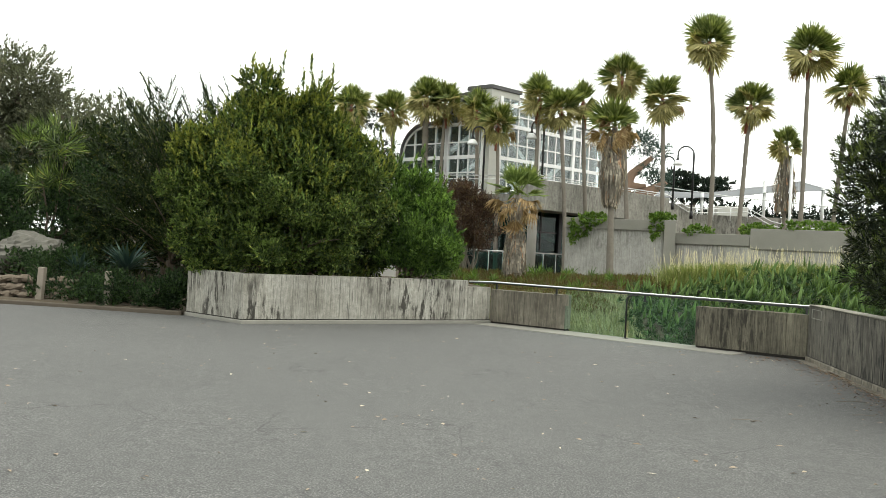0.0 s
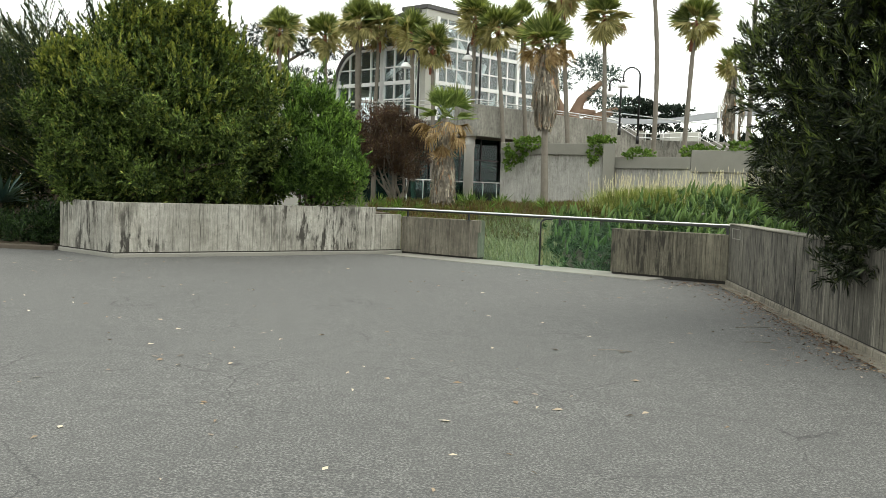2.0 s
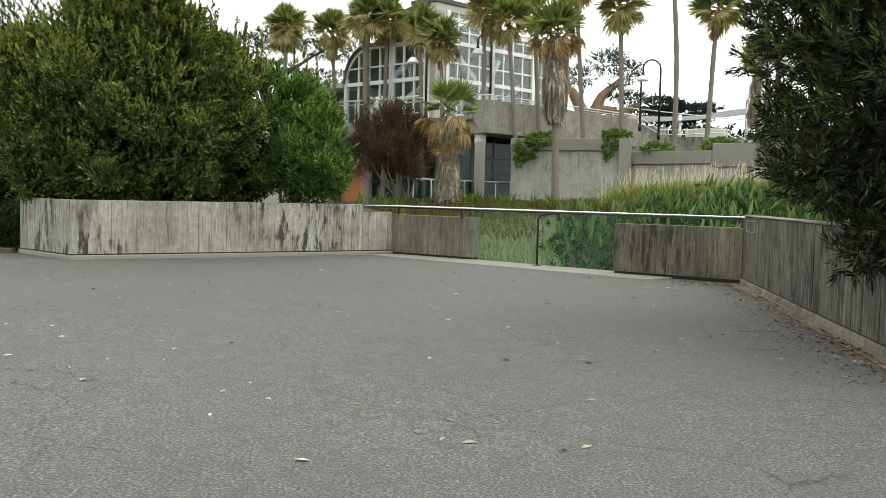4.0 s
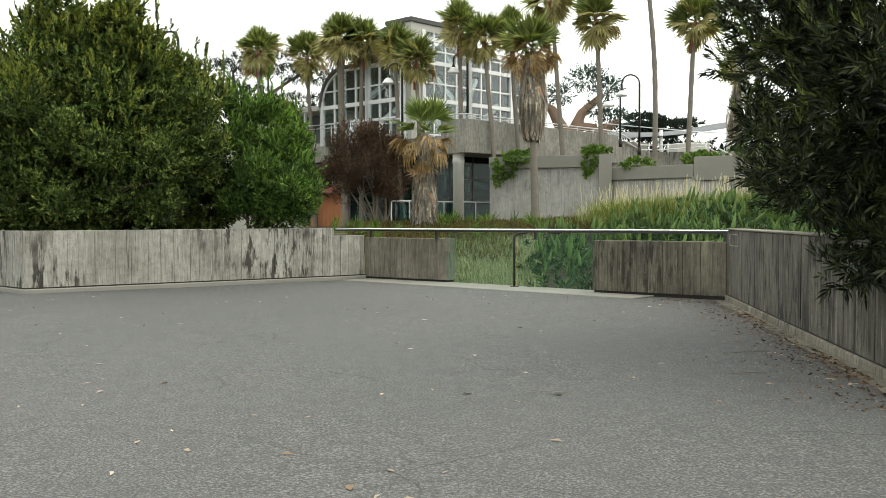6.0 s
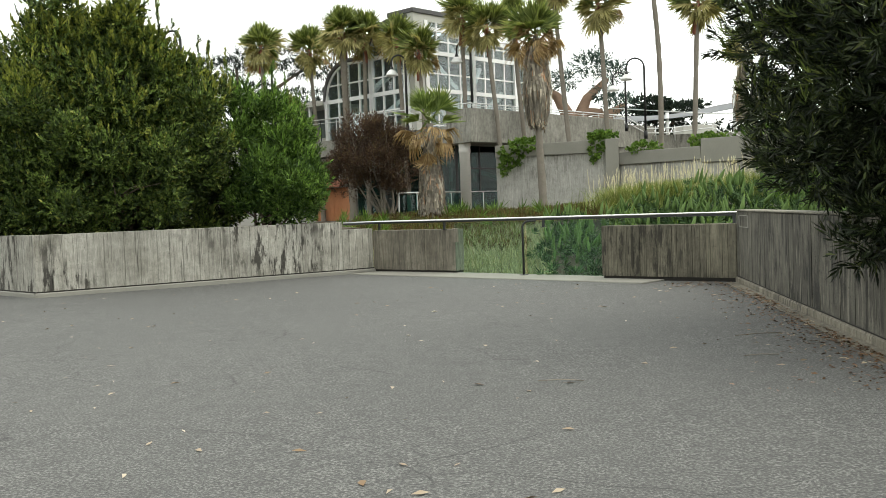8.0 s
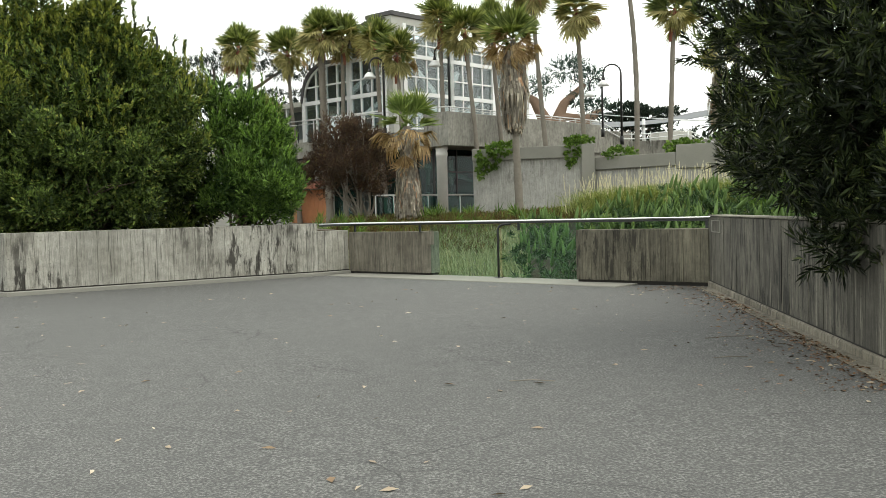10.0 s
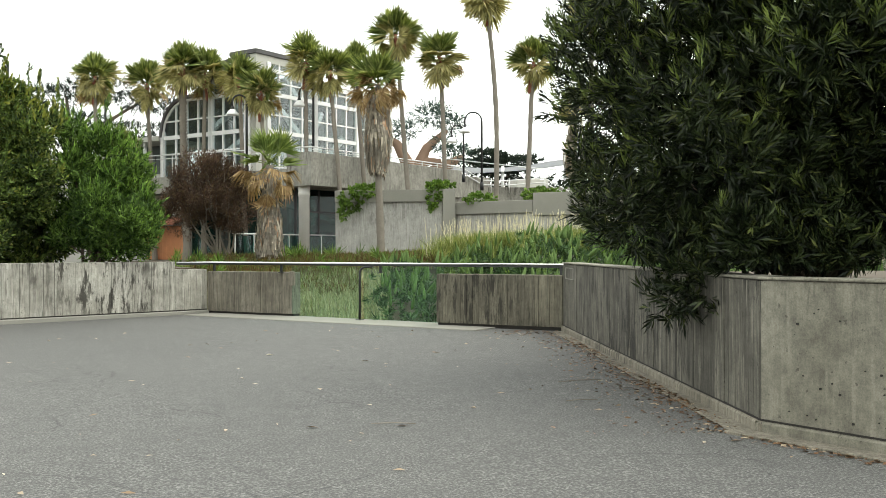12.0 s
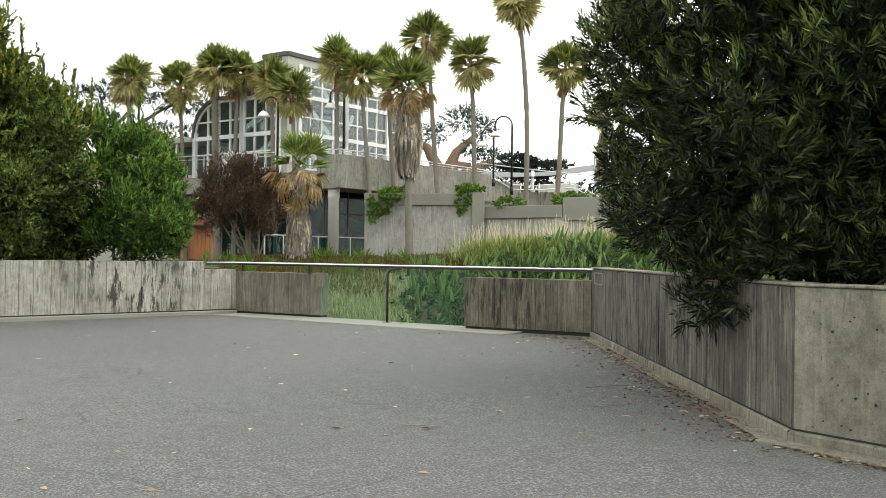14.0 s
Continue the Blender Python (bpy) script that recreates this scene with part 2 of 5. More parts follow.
def glass(name, tint, gloss=0.06, dirt=0.0, mirror=0.04):
    """Thin pane: lets light straight through, mirrors more at a slant, with a little dust."""
    m, n, l, p = shader(name, gloss)
    tr = n.new("ShaderNodeBsdfTransparent")
    tr.inputs[0].default_value = (*tint, 1)
    gl = n.new("ShaderNodeBsdfGlossy")
    gl.inputs["Roughness"].default_value = gloss
    fr = n.new("ShaderNodeLayerWeight")
    fr.inputs[0].default_value = 0.5
    mx = n.new("ShaderNodeMixShader")
    l.new(ramp(n, l, fr.outputs[1], [(0.0, grey(mirror)), (0.4, grey(mirror * 1.6)), (1.0, grey(0.85))]), mx.inputs[0])
    l.new(tr.outputs[0], mx.inputs[1])
    l.new(gl.outputs[0], mx.inputs[2])
    dust = n.new("ShaderNodeBsdfDiffuse")
    dust.inputs[0].default_value = (0.42, 0.52, 0.48, 1)
    m2 = n.new("ShaderNodeMixShader")
    l.new(ramp(n, l, noise_of(n, l, 2.0, 4), [(0.3, grey(dirt * 0.4)), (0.75, grey(dirt))]), m2.inputs[0])
    l.new(mx.outputs[0], m2.inputs[1])
    l.new(dust.outputs[0], m2.inputs[2])
    l.new(m2.outputs[0], n["Material Output"].inputs[0])
    return m


GUARD_GLASS = glass("green_guard_glass", (0.84, 0.955, 0.91), 0.03, 0.015, 0.02)
WINDOW_GLASS = glass("grey_window_glass", (0.84, 0.90, 0.91), 0.02, 0.04, 0.06)
DARK_GLASS = glass("dark_teal_glass", (0.27, 0.50, 0.47), 0.02, 0.02, 0.02)
STUCCO = plain("pale_stucco", (0.45, 0.45, 0.41), 0.9, vary=0.1, scale=0.8)
COLUMN = plain("pale_column_concrete", (0.60, 0.59, 0.55), 0.9, vary=0.15, scale=2.0)
ROOF = plain("grey_roof_felt", (0.085, 0.083, 0.085), 0.8, vary=0.25, scale=2)
DARK_ROOM = plain("dark_interior", (0.10, 0.12, 0.115), 0.8, vary=0.2, scale=0.8)
PALE_ROOM = plain("pale_interior", (0.20, 0.215, 0.215), 0.7, vary=0.15, scale=0.5)
ORANGE_WOOD = plain("orange_wood", (0.42, 0.17, 0.07), 0.6, vary=0.25, scale=4)
KERB_WOOD = plain("dark_weathered_timber", (0.085, 0.070, 0.052), 0.92, vary=0.35, scale=4)
GREY_WOOD = plain("grey_timber", (0.24, 0.21, 0.17), 0.9, vary=0.3, scale=5)
BARK = plain("bark", (0.11, 0.085, 0.065), 0.95, vary=0.4, scale=6, fine=30)
PALM_BARK = plain("palm_bark", (0.19, 0.17, 0.14), 0.95, vary=0.4, scale=4, fine=25)
PALM_RED = plain("red_palm_sheath", (0.27, 0.10, 0.06), 0.9, vary=0.4, scale=8, fine=40)
TAN_BARK = plain("tan_smooth_bark", (0.25, 0.165, 0.115), 0.85, vary=0.3, scale=1.2, fine=12)
STONE = plain("field_stone", (0.135, 0.108, 0.08), 0.92, vary=0.4, scale=1.8, fine=25)
GREY_ROCK = plain("lichened_grey_rock", (0.14, 0.135, 0.115), 0.95, vary=0.5, scale=2.5, fine=18)
SHADE_CLOTH = plain("grey_shade_cloth", (0.12, 0.13, 0.137), 0.7, vary=0.15, scale=0.8)
GALV = plain("galvanised_pipe", (0.60, 0.61, 0.60), 0.45, 0.6, 0.12)
LAMP_WHITE = plain("white_enamel", (0.78, 0.79, 0.78), 0.35, 0, 0.05)
SHRUB_LEFT = leaf_stuff("olive_green_leaves", (0.009, 0.022, 0.006), (0.23, 0.33, 0.078), (0.34, 0.36, 0.09), 0.97, through=0.2)
# young leaf tones that also carry the light on the shrub tops
LIT_NEW_GROWTH = leaf_stuff("yellow_green_lit_new_leaves", (0.11, 0.14, 0.026), (0.36, 0.385, 0.085), through=0.3)
LIT_OLIVE_TIPS = leaf_stuff("olive_lit_young_leaves", (0.055, 0.082, 0.02), (0.22, 0.275, 0.08), rough=0.4, through=0.25)
LIT_FRESH_TIPS = leaf_stuff("fresh_lit_young_leaves", (0.10, 0.20, 0.035), (0.34, 0.52, 0.12), through=0.3)
BED_LEAF = leaf_stuff("deep_green_perennials", (0.007, 0.019, 0.007), (0.07, 0.125, 0.04))
EUCALYPT = leaf_stuff("grey_green_tree_leaves", (0.07, 0.08, 0.05), (0.25, 0.265, 0.18), through=0.25, scale=0.9)
SHRUB_BRIGHT = leaf_stuff("fresh_green_leaves", (0.018, 0.046, 0.010), (0.22, 0.36, 0.075))
SHRUB_DARK = leaf_stuff("dark_glossy_leaves", (0.003, 0.007, 0.003), (0.056, 0.078, 0.026), (0.115, 0.135, 0.04), 0.95, 0.4, 0.1)
CONIFER = leaf_stuff("deep_green_needles", (0.005, 0.013, 0.004), (0.060, 0.092, 0.024), (0.20, 0.20, 0.055), 0.96)
CYPRESS = leaf_stuff("blackish_cypress_needles", (0.010, 0.020, 0.016), (0.030, 0.045, 0.030))
MAROON = leaf_stuff("maroon_leaves", (0.035, 0.022, 0.016), (0.15, 0.085, 0.058), (0.17, 0.13, 0.06), 0.88, through=0.25)
BLUE_LEAF = leaf_stuff("blue_green_leaves", (0.03, 0.06, 0.055), (0.09, 0.14, 0.12))
IVY = leaf_stuff("bright_ivy_leaves", (0.06, 0.12, 0.02), (0.20, 0.31, 0.06))
ECHIUM = leaf_stuff("echium_leaves", (0.06, 0.11, 0.026), (0.27, 0.38, 0.10), through=0.15, scale=1.0)
ECHIUM_BLUE = leaf_stuff("grey_green_leaves", (0.020, 0.050, 0.018), (0.15, 0.24, 0.10), scale=1.5)
GRASS = leaf_stuff("tall_grass", (0.13, 0.17, 0.045), (0.40, 0.46, 0.15), (0.50, 0.46, 0.26), 0.9)
MEADOW = leaf_stuff("meadow_grass", (0.21, 0.235, 0.12), (0.50, 0.50, 0.31), (0.50, 0.43, 0.28), 0.85)
PLUME = leaf_stuff("pale_seed_plumes", (0.58, 0.53, 0.42), (0.82, 0.78, 0.68), through=0.35)
RUST = leaf_stuff("rusty_groundcover", (0.075, 0.055, 0.02), (0.24, 0.13, 0.045), (0.13, 0.18, 0.04), 0.6)
PALM_LEAF = leaf_stuff("palm_green", (0.08, 0.115, 0.03), (0.36, 0.41, 0.15), rough=0.5, through=0.35, scale=3)
PALM_YELLOW = leaf_stuff("palm_olive", (0.25, 0.235, 0.09), (0.58, 0.52, 0.25), rough=0.5, through=0.3, scale=3)
PALM_YOUNG = leaf_stuff("palm_fresh_green", (0.11, 0.17, 0.045), (0.36, 0.44, 0.16), rough=0.4, through=0.3, scale=3)
PALM_DRY = leaf_stuff("palm_dry_straw", (0.22, 0.14, 0.065), (0.62, 0.47, 0.26), rough=0.8, through=0.3, scale=3)
PALM_SKIRT = leaf_stuff("dead_palm_thatch", (0.13, 0.115, 0.095), (0.60, 0.54, 0.44), (0.50, 0.29, 0.17), 0.95, rough=0.9)
LITTER_BROWN = leaf_stuff("brown_leaf_litter", (0.075, 0.04, 0.02), (0.30, 0.17, 0.09), (0.5, 0.42, 0.3), 0.9, through=0.05)
LITTER = leaf_stuff("fallen_leaves", (0.20, 0.13, 0.07), (0.62, 0.56, 0.44), through=0.05)

# ---- ground ----
EDGE = [(-60, 30), (-14, 19.7), (-9.2, 18.95), (-9.0, 19.1), (-7.35, 17.45), (-2.05, 20.9), (-1.42, 21.4), (0.42, 19.85), (1.62, 18.42),
        (2.95, 17.0), (4.86, 15.4), (6, 14), (60, 14)]


def ground_height(x, y):
    t = min(max((1.0 - y) / 5.5, 0.0), 1.0)
    return 0.52 * t * t * (3 - 2 * t) + 0.006 * math.sin(1.3 * x + 0.4 * y) * math.sin(0.9 * y)


def road_sheet():
    b = Build()
    xs = [-60, -40, -25] + [-20 + 0.5 * i for i in range(61)] + [12, 20, 40, 60]
    ex, ey = zip(*EDGE)
    ny = 90
    v = []
    for x in xs:
        top = float(np.interp(x, ex, ey))
        v += [(x, y, ground_height(x, y)) for y in (-60 + (top + 60) * (j / ny) ** 0.6 for j in range(ny + 1))]
    n = ny + 1
    b.add(v, [[i * n + j, (i + 1) * n + j, (i + 1) * n + j + 1, i * n + j + 1] for i in range(len(xs) - 1) for j in range(ny)], True)
    return b


tagged(part("road", road_sheet(), ASPHALT), "worn grey asphalt forecourt with fine cracks", "asphalt ground", kind="structure")


def land_height(x, y):
    if x < -9:
        return 0.1 + 0.9 * min(max((y - 22) / 8, 0), 1)
    t = min(max((y - 19.0 + 0.55 * x) / 11.0, 0.0), 1.0)
    return -0.35 + 1.3 * t + 0.055 * min(max(x - 3, 0), 8) * t


def land_sheet():
    xs = [-900, -300, -120, -60, -40, -30] + [-25 + i for i in range(26)] + [25, 32, 45, 70, 120, 300, 900]
    ys = [-900, -300, -120, -61, 12] + [14 + 0.5 * i for i in range(60)] + [46, 50, 60, 80, 120, 200, 500, 2000]
    b = Build()
    ex, ey = zip(*EDGE)
    v = []
    for y in ys:
        for x in xs:
            z = land_height(x, min(y, 44)) + 0.05 * noise.noise((x * 0.7, y * 0.7, 3))
            if abs(x) <= 60 and -61 <= y < float(np.interp(x, ex, ey)) + 0.1:
                z = -0.6
            v.append((x, y, z))
    n = len(xs)
    b.add(v, [[j * n + i, j * n + i + 1, (j + 1) * n + i + 1, (j + 1) * n + i] for j in range(len(ys) - 1) for i in range(n - 1)], True)
    return b


tagged(part("ground", land_sheet(), EARTH), "dry brown earth under the planting", "earth", kind="structure")

# ---- walls of the forecourt ----
LW_END, LW_CORNER, LW_BEND, WB_LEFT = (-9.05, 18.95), (-7.35, 17.3), (-2.05, 20.75), (-1.42, 21.25)
WB_RIGHT, POST, WC_LEFT, WC_RIGHT = (0.42, 19.7), (1.62, 18.25), (2.95, 16.85), (4.86, 15.25)
RC, RC_NEAR = (3.58, 6.32), (4.35, 4.75)
WALL_TOP = 1.15


def along(p0, p1):
    """The space of a wall: x along it, y into it, z up; and its length."""
    a, b = Vector((*p0, 0)), Vector((*p1, 0))
    d = (b - a).normalized()
    return Matrix(((d.x, -d.y, 0, a.x), (d.y, d.x, 0, a.y), (0, 0, 1, 0), (0, 0, 0, 1))), (b - a).length


def board_wall(name, p0, p1, z0, z1, thick, material, label, board=0.11, proud=0.009, gap=0.003):
    """A concrete wall from p0 to p1 with the marks of upright form boards on its face."""
    m, n = along(p0, p1)
    w = Build()
    w.box(0, 0.02, z0, n, thick, z1, m, 0.008)
    x = 0.0
    while x < n - 0.02:
        wide = min(board * (0.45 + 1.1 * rng.random()), n - x) if board < 5 else n
        d = 0.01 - proud * rng.random()
        w.box(x + gap, d, z0 + 0.001, x + wide - gap, 0.03, z1 - 0.006 - 0.006 * rng.random(), m)
        x += wide
    ob = tagged(part(name, w, material), label, "wall", kind="structure")
    return ob, m, n


def footing(m, n, material, depth=0.085, high=0.07):
    b = Build()
    b.box(-0.04, -depth, -0.2, n + 0.04, 0.008, high, m, 0.02)
    return tagged(part("footing", b, material), "low worn concrete footing along the wall", "footing", kind="structure")


# near-black colour for shaded gaps, recesses and holes
RECESS_SHADE = plain("recess_shade", (0.02, 0.018, 0.015), 0.95)
WALLS = {}
for name, p0, p1, mat, board, label in (
        ("wall_left_end", LW_END, LW_CORNER, CONCRETE, 0.3, "weathered grey board-marked planter wall, short end"),
        ("wall_left", LW_CORNER, LW_BEND, CONCRETE, 0.3, "pale board-marked concrete planter wall with black run-down streaks"),
        ("wall_left_return", LW_BEND, WB_LEFT, CONCRETE, 0.35, "pale streaked concrete planter wall beside the handrail"),
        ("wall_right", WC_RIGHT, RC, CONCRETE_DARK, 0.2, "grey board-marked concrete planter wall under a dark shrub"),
        ("wall_right_return", RC, RC_NEAR, CONCRETE_SMOOTH, 9, "smooth pale concrete planter wall face with stains")):
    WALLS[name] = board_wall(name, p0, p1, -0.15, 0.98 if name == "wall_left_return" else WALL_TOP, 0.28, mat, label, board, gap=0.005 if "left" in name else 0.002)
    if "left" in name:
        footing(WALLS[name][1], WALLS[name][2], SLAB, 0.03, 0.085)
    else:
        footing(WALLS[name][1], WALLS[name][2], CONCRETE_BROWN if name == "wall_right" else CONCRETE_SMOOTH, 0.025, 0.095)
        b = Build()
        b.box(-0.012, -0.012, WALL_TOP, WALLS[name][2] + 0.004, 0.292, WALL_TOP + 0.022, WALLS[name][1], 0.006)
        tagged(part("coping", b, CONCRETE_SMOOTH), "thin worn lip along the top of the wall", "coping", kind="structure")
    # shadow line above the footing, painted as a thin dark strip
    b = Build()
    b.box(0, -0.004, 0.085, WALLS[name][2], 0.02, 0.108, WALLS[name][1])
    tagged(part("trim", b, RECESS_SHADE), "dark strip standing in for the shadow line above the footing", "joint", kind="structure")
for key, s0, s1 in (("wall_right", 0.02, 1.0), ("wall_right_return", -0.1, 1.0)):
    m, n = WALLS[key][1], WALLS[key][2]
    b = Build()
    b.box(n * s0, -0.21, -0.2, n * s1, -0.026, 0.012 if key == "wall_right" else 0.018, m, 0.004)
    tagged(part("slab_edge", b, CONCRETE_BROWN), "worn concrete strip flush with the asphalt along the wall", "concrete strip", kind="structure")
pits = random.Random(8)
b = Build()
m, n = WALLS["wall_right_return"][1], WALLS["wall_right_return"][2]
for k in range(26):
    s, z, r = pits.uniform(0.06, n), pits.uniform(0.15, 0.95), pits.choice((0.003, 0.005, 0.006, 0.009))
    b.tube([m @ Vector((s, 0.01, z)), m @ Vector((s, -0.0025, z))], r, 7)
tagged(part("pitting", b, RECESS_SHADE), "small dark air holes in the smooth concrete face", "concrete pits", kind="stuff")
board_wall("wall_back_left", WB_LEFT, WB_RIGHT, 0.06, 0.93, 0.25, CONCRETE_BROWN, "low brown board-marked concrete parapet beside the glass", 0.16)
board_wall("wall_back_right", WC_LEFT, WC_RIGHT, 0.06, 0.95, 0.25, CONCRETE_STREAKED, "low brown board-marked concrete parapet with dark streaks", 0.14)
board_wall("wall_right_side", RC_NEAR, (9.5, 1.5), -0.15, WALL_TOP, 0.28, CONCRETE_SMOOTH, "smooth pale concrete planter wall", 9)
m, n = along(WB_LEFT, WC_RIGHT)
b = Build()
b.box(0.1, -0.75, -0.2, n - 1.3, 0.3, 0.018, m, 0.008)
tagged(part("slab_edge", b, SLAB), "pale worn concrete strip at the foot of the glass", "concrete strip", kind="structure")
# recessed plinth, coloured near black to carry the shade under the parapet
b = Build()
for q0, q1 in ((WB_LEFT, WB_RIGHT), (WC_LEFT, WC_RIGHT)):
    mq, nq = along(q0, q1)
    b.box(0.02, 0.03, -0.3, nq - 0.02, 0.24, 0.062, mq)
tagged(part("plinth", b, RECESS_SHADE), "recessed concrete plinth under the parapet, its shade put into the colour", "plinth", kind="structure")


def fill(name, ring, z, material, label):
    b = Build()
    b.hexa([(x, y, -0.2) for x, y in ring], [(x, y, z) for x, y in ring])
    return tagged(part(name, b, material), label, "soil", kind="structure")


fill("planter_soil_left", [(-8.95, 19.3), (-7.3, 17.62), (-2.2, 21.0), (-1.7, 21.5), (-3, 25.9), (-9.5, 25.9)], 1.0, EARTH, "dark planter soil under the shrubs")
fill("planter_soil_right", [(3.88, 6.4), (4.62, 4.95), (9.6, 1.8), (14, 15), (5.15, 15.3)], 1.0, EARTH, "dark planter soil under the shrub")

# ---- handrail and glass guard ----
RAIL_M, RAIL_N = along(WB_LEFT, WC_RIGHT)
rail = empty("handrail", "steel handrail on black posts above a glass guard", "handrail")


def on_rail(s, d, z):
    return RAIL_M @ Vector((s, d, z))


S1, RZ, RD = RAIL_N - 0.02, 1.125, 0.1
b = Build()
bend = Vector((LW_BEND[0] + 0.02, LW_BEND[1] + 0.12, RZ))
b.tube([bend, on_rail(0.0, RD, RZ), on_rail(S1, RD, RZ)], 0.021, 12)
part("top_rail", b, STEEL, rail, "brushed steel top rail")
b = Build()
b.box(0.0, RD - 0.02, RZ - 0.048, S1, RD + 0.02, RZ - 0.02, RAIL_M)
bend_m, bend_n = along(bend[:2], on_rail(0.0, RD, RZ)[:2])
b.box(0.0, -0.02, RZ - 0.048, bend_n, 0.02, RZ - 0.02, bend_m)
part("under_rail", b, BLACK, rail, "black channel under the rail")
for s, z0 in ((0.12, 0.92), (2.12, 0.92), (4.72, 0.94), (S1 - 0.06, 0.94)):
    b = Build()
    b.box(s - 0.022, RD - 0.018, z0, s + 0.022, RD + 0.018, RZ - 0.045, RAIL_M)
    b.box(s - 0.05, RD - 0.04, z0, s + 0.05, RD + 0.04, z0 + 0.012, RAIL_M)
    part("post", b, BLACK, rail)
sp = (Vector((*POST, 0)) - RAIL_M.translation).dot(RAIL_M.col[0].to_3d())
b = Build()
pts = [on_rail(sp, 0.02, 0.0), on_rail(sp, 0.02, 0.96)] + [on_rail(sp + 0.1 * (1 - math.cos(a)), 0.02 + 0.04 * a, 0.96 + 0.1 * math.sin(a)) for a in (0.4, 0.8, 1.2, 1.57)] + [on_rail(sp + 0.26, RD, 1.07)]
b.tube(pts, 0.022, 10)
b.box(sp - 0.06, -0.04, 0.018, sp + 0.06, 0.08, 0.03, RAIL_M)
part("middle_post", b, BLACK, rail, "black post bent over at its top")
sl = (Vector((*WB_RIGHT, 0)) - RAIL_M.translation).dot(RAIL_M.col[0].to_3d())
sr = (Vector((*WC_LEFT, 0)) - RAIL_M.translation).dot(RAIL_M.col[0].to_3d())
for s0, s1 in ((sl + 0.01, sp - 0.03), (sp + 0.03, sr - 0.01)):
    b = Build()
    b.box(s0, 0.1, 0.03, s1, 0.112, 1.06, RAIL_M)
    pane = part("glass_pane", b, GUARD_GLASS, rail, "clear greenish guard glass with dust")
    pane.visible_shadow = False
# small clamps and a conduit box outline on the walls
b = Build()
b.box(sl + 0.0, 0.02, 0.66, sl + 0.13, 0.09, 0.95, RAIL_M, 0.01)
tagged(part("glass_clamp", b, CONCRETE_BROWN), "grey block holding the glass to the parapet", "clamp")
mr, nr = WALLS["wall_right"][1], WALLS["wall_right"][2]
b = Build()
for x0, x1, z0, z1 in ((0.28, 0.33, 0.9, 1.09), (1.0, 1.05, 0.9, 1.09), (0.28, 1.05, 0.9, 0.911), (0.28, 1.05, 1.079, 1.09)):
    b.box(x0, -0.008, z0, x1, 0.004, z1, mr)
tagged(part("wall_frame", b, SLAB), "thin galvanised metal frame fixed to the wall", "metal plate")

# ---- building ----
HOUSE = pose(1.48, 36.2, 0, 0, 0, 45.6)
house = empty("building", "two-storey concrete building with terrace and white-framed glass house", "building", HOUSE)


def hpart(name, b, material, label="", parent=None):
    ob = part(name, b, material)
    ob.parent = parent or house
    ob.matrix_basis = Matrix()
    if label:
        ob["label"] = label
    return ob


A0, B0 = 1.45, 4.4
b = Build()
b.box(0, 0, 3.88, 10.6, 0.3, 5.18, bevel=0.02)
hpart("parapet", b, CONCRETE_TERRACE, "stained board-marked concrete terrace parapet")
b = Build()
b.box(0.012, 0.304, 3.88, 0.3, 1.3, 5.18)
hpart("parapet_return", b, CONCRETE_TERRACE)
b = Build()
b.box(0.3, 0.3, 3.95, 24, 16, 4.4).box(0.0, 1.3, 3.88, 0.3, 16, 4.58)
hpart("terrace_slab", b, CONCRETE_TERRACE, "grey concrete terrace slab")
b = Build()
b.tube([(0.38, 0.72, 0.3), (0.38, 0.72, 3.5), (0.38, 0.72, 3.52), (0.38, 0.72, 3.66), (0.38, 0.72, 3.68), (0.38, 0.72, 3.8), (0.38, 0.72, 3.95)], [0.21, 0.21, 0.235, 0.235, 0.215, 0.24, 0.24], 24)
hpart("column", b, COLUMN, "round pale concrete column")
# lower storey: glazing set back, concrete and timber beside it
b = Build()
b.box(1.3, 6.2, 0.0, 12, 6.4, 3.95).box(6.2, 2.2, 0.0, 6.4, 6.2, 3.95).box(1.3, 6.2, 0.0, 1.5, 16, 3.95)
hpart("lower_wall", b, DARK_ROOM)
b = Build()
b.box(0.5, 0.5, 0.3, 12, 6.2, 0.62)
hpart("lower_floor", b, DARK_ROOM)
b = Build()
b.box(0.9, 8.15, 0.5, 1.3, 16, 3.88)
hpart("side_wall", b, CONCRETE_FAR, "grey concrete lower wall")
b = Build()
b.box(0.84, 8.2, 1.0, 0.9, 10.7, 2.5)
hpart("wood_panel", b, ORANGE_WOOD, "orange timber panelling")
for k in range(9):
    b = Build()
    b.box(0.82, 8.22 + k * 0.275, 1.02, 0.838, 8.48 + k * 0.275, 2.48)
    hpart("board", b, ORANGE_WOOD)
b = Build()
b.hexa([(0.2, 8.1, 2.52), (0.9, 8.1, 2.8), (0.9, 10.9, 2.8), (0.2, 10.9, 2.52)], [(0.2, 8.1, 2.58), (0.9, 8.1, 2.88), (0.9, 10.9, 2.88), (0.2, 10.9, 2.58)])
hpart("canopy_roof", b, PALM_RED, "small red-brown lean-to roof")
for k, (bx0, by0, bx1, by1) in enumerate(((1.6, 2.3, 3.0, 2.3), (3.0, 2.3, 4.4, 2.3), (4.4, 2.3, 6.2, 2.3), (1.6, 2.3, 1.6, 4.2), (1.6, 4.2, 1.6, 6.2), (1.25, 6.4, 1.25, 8.4))):
    b = Build()
    b.box(bx0, by0, 0.62, bx1 + (0.015 if bx0 == bx1 else 0), by1 + (0.015 if by0 == by1 else 0), 3.94)
    hpart("lower_pane", b, DARK_GLASS, "dark teal glass").visible_shadow = False
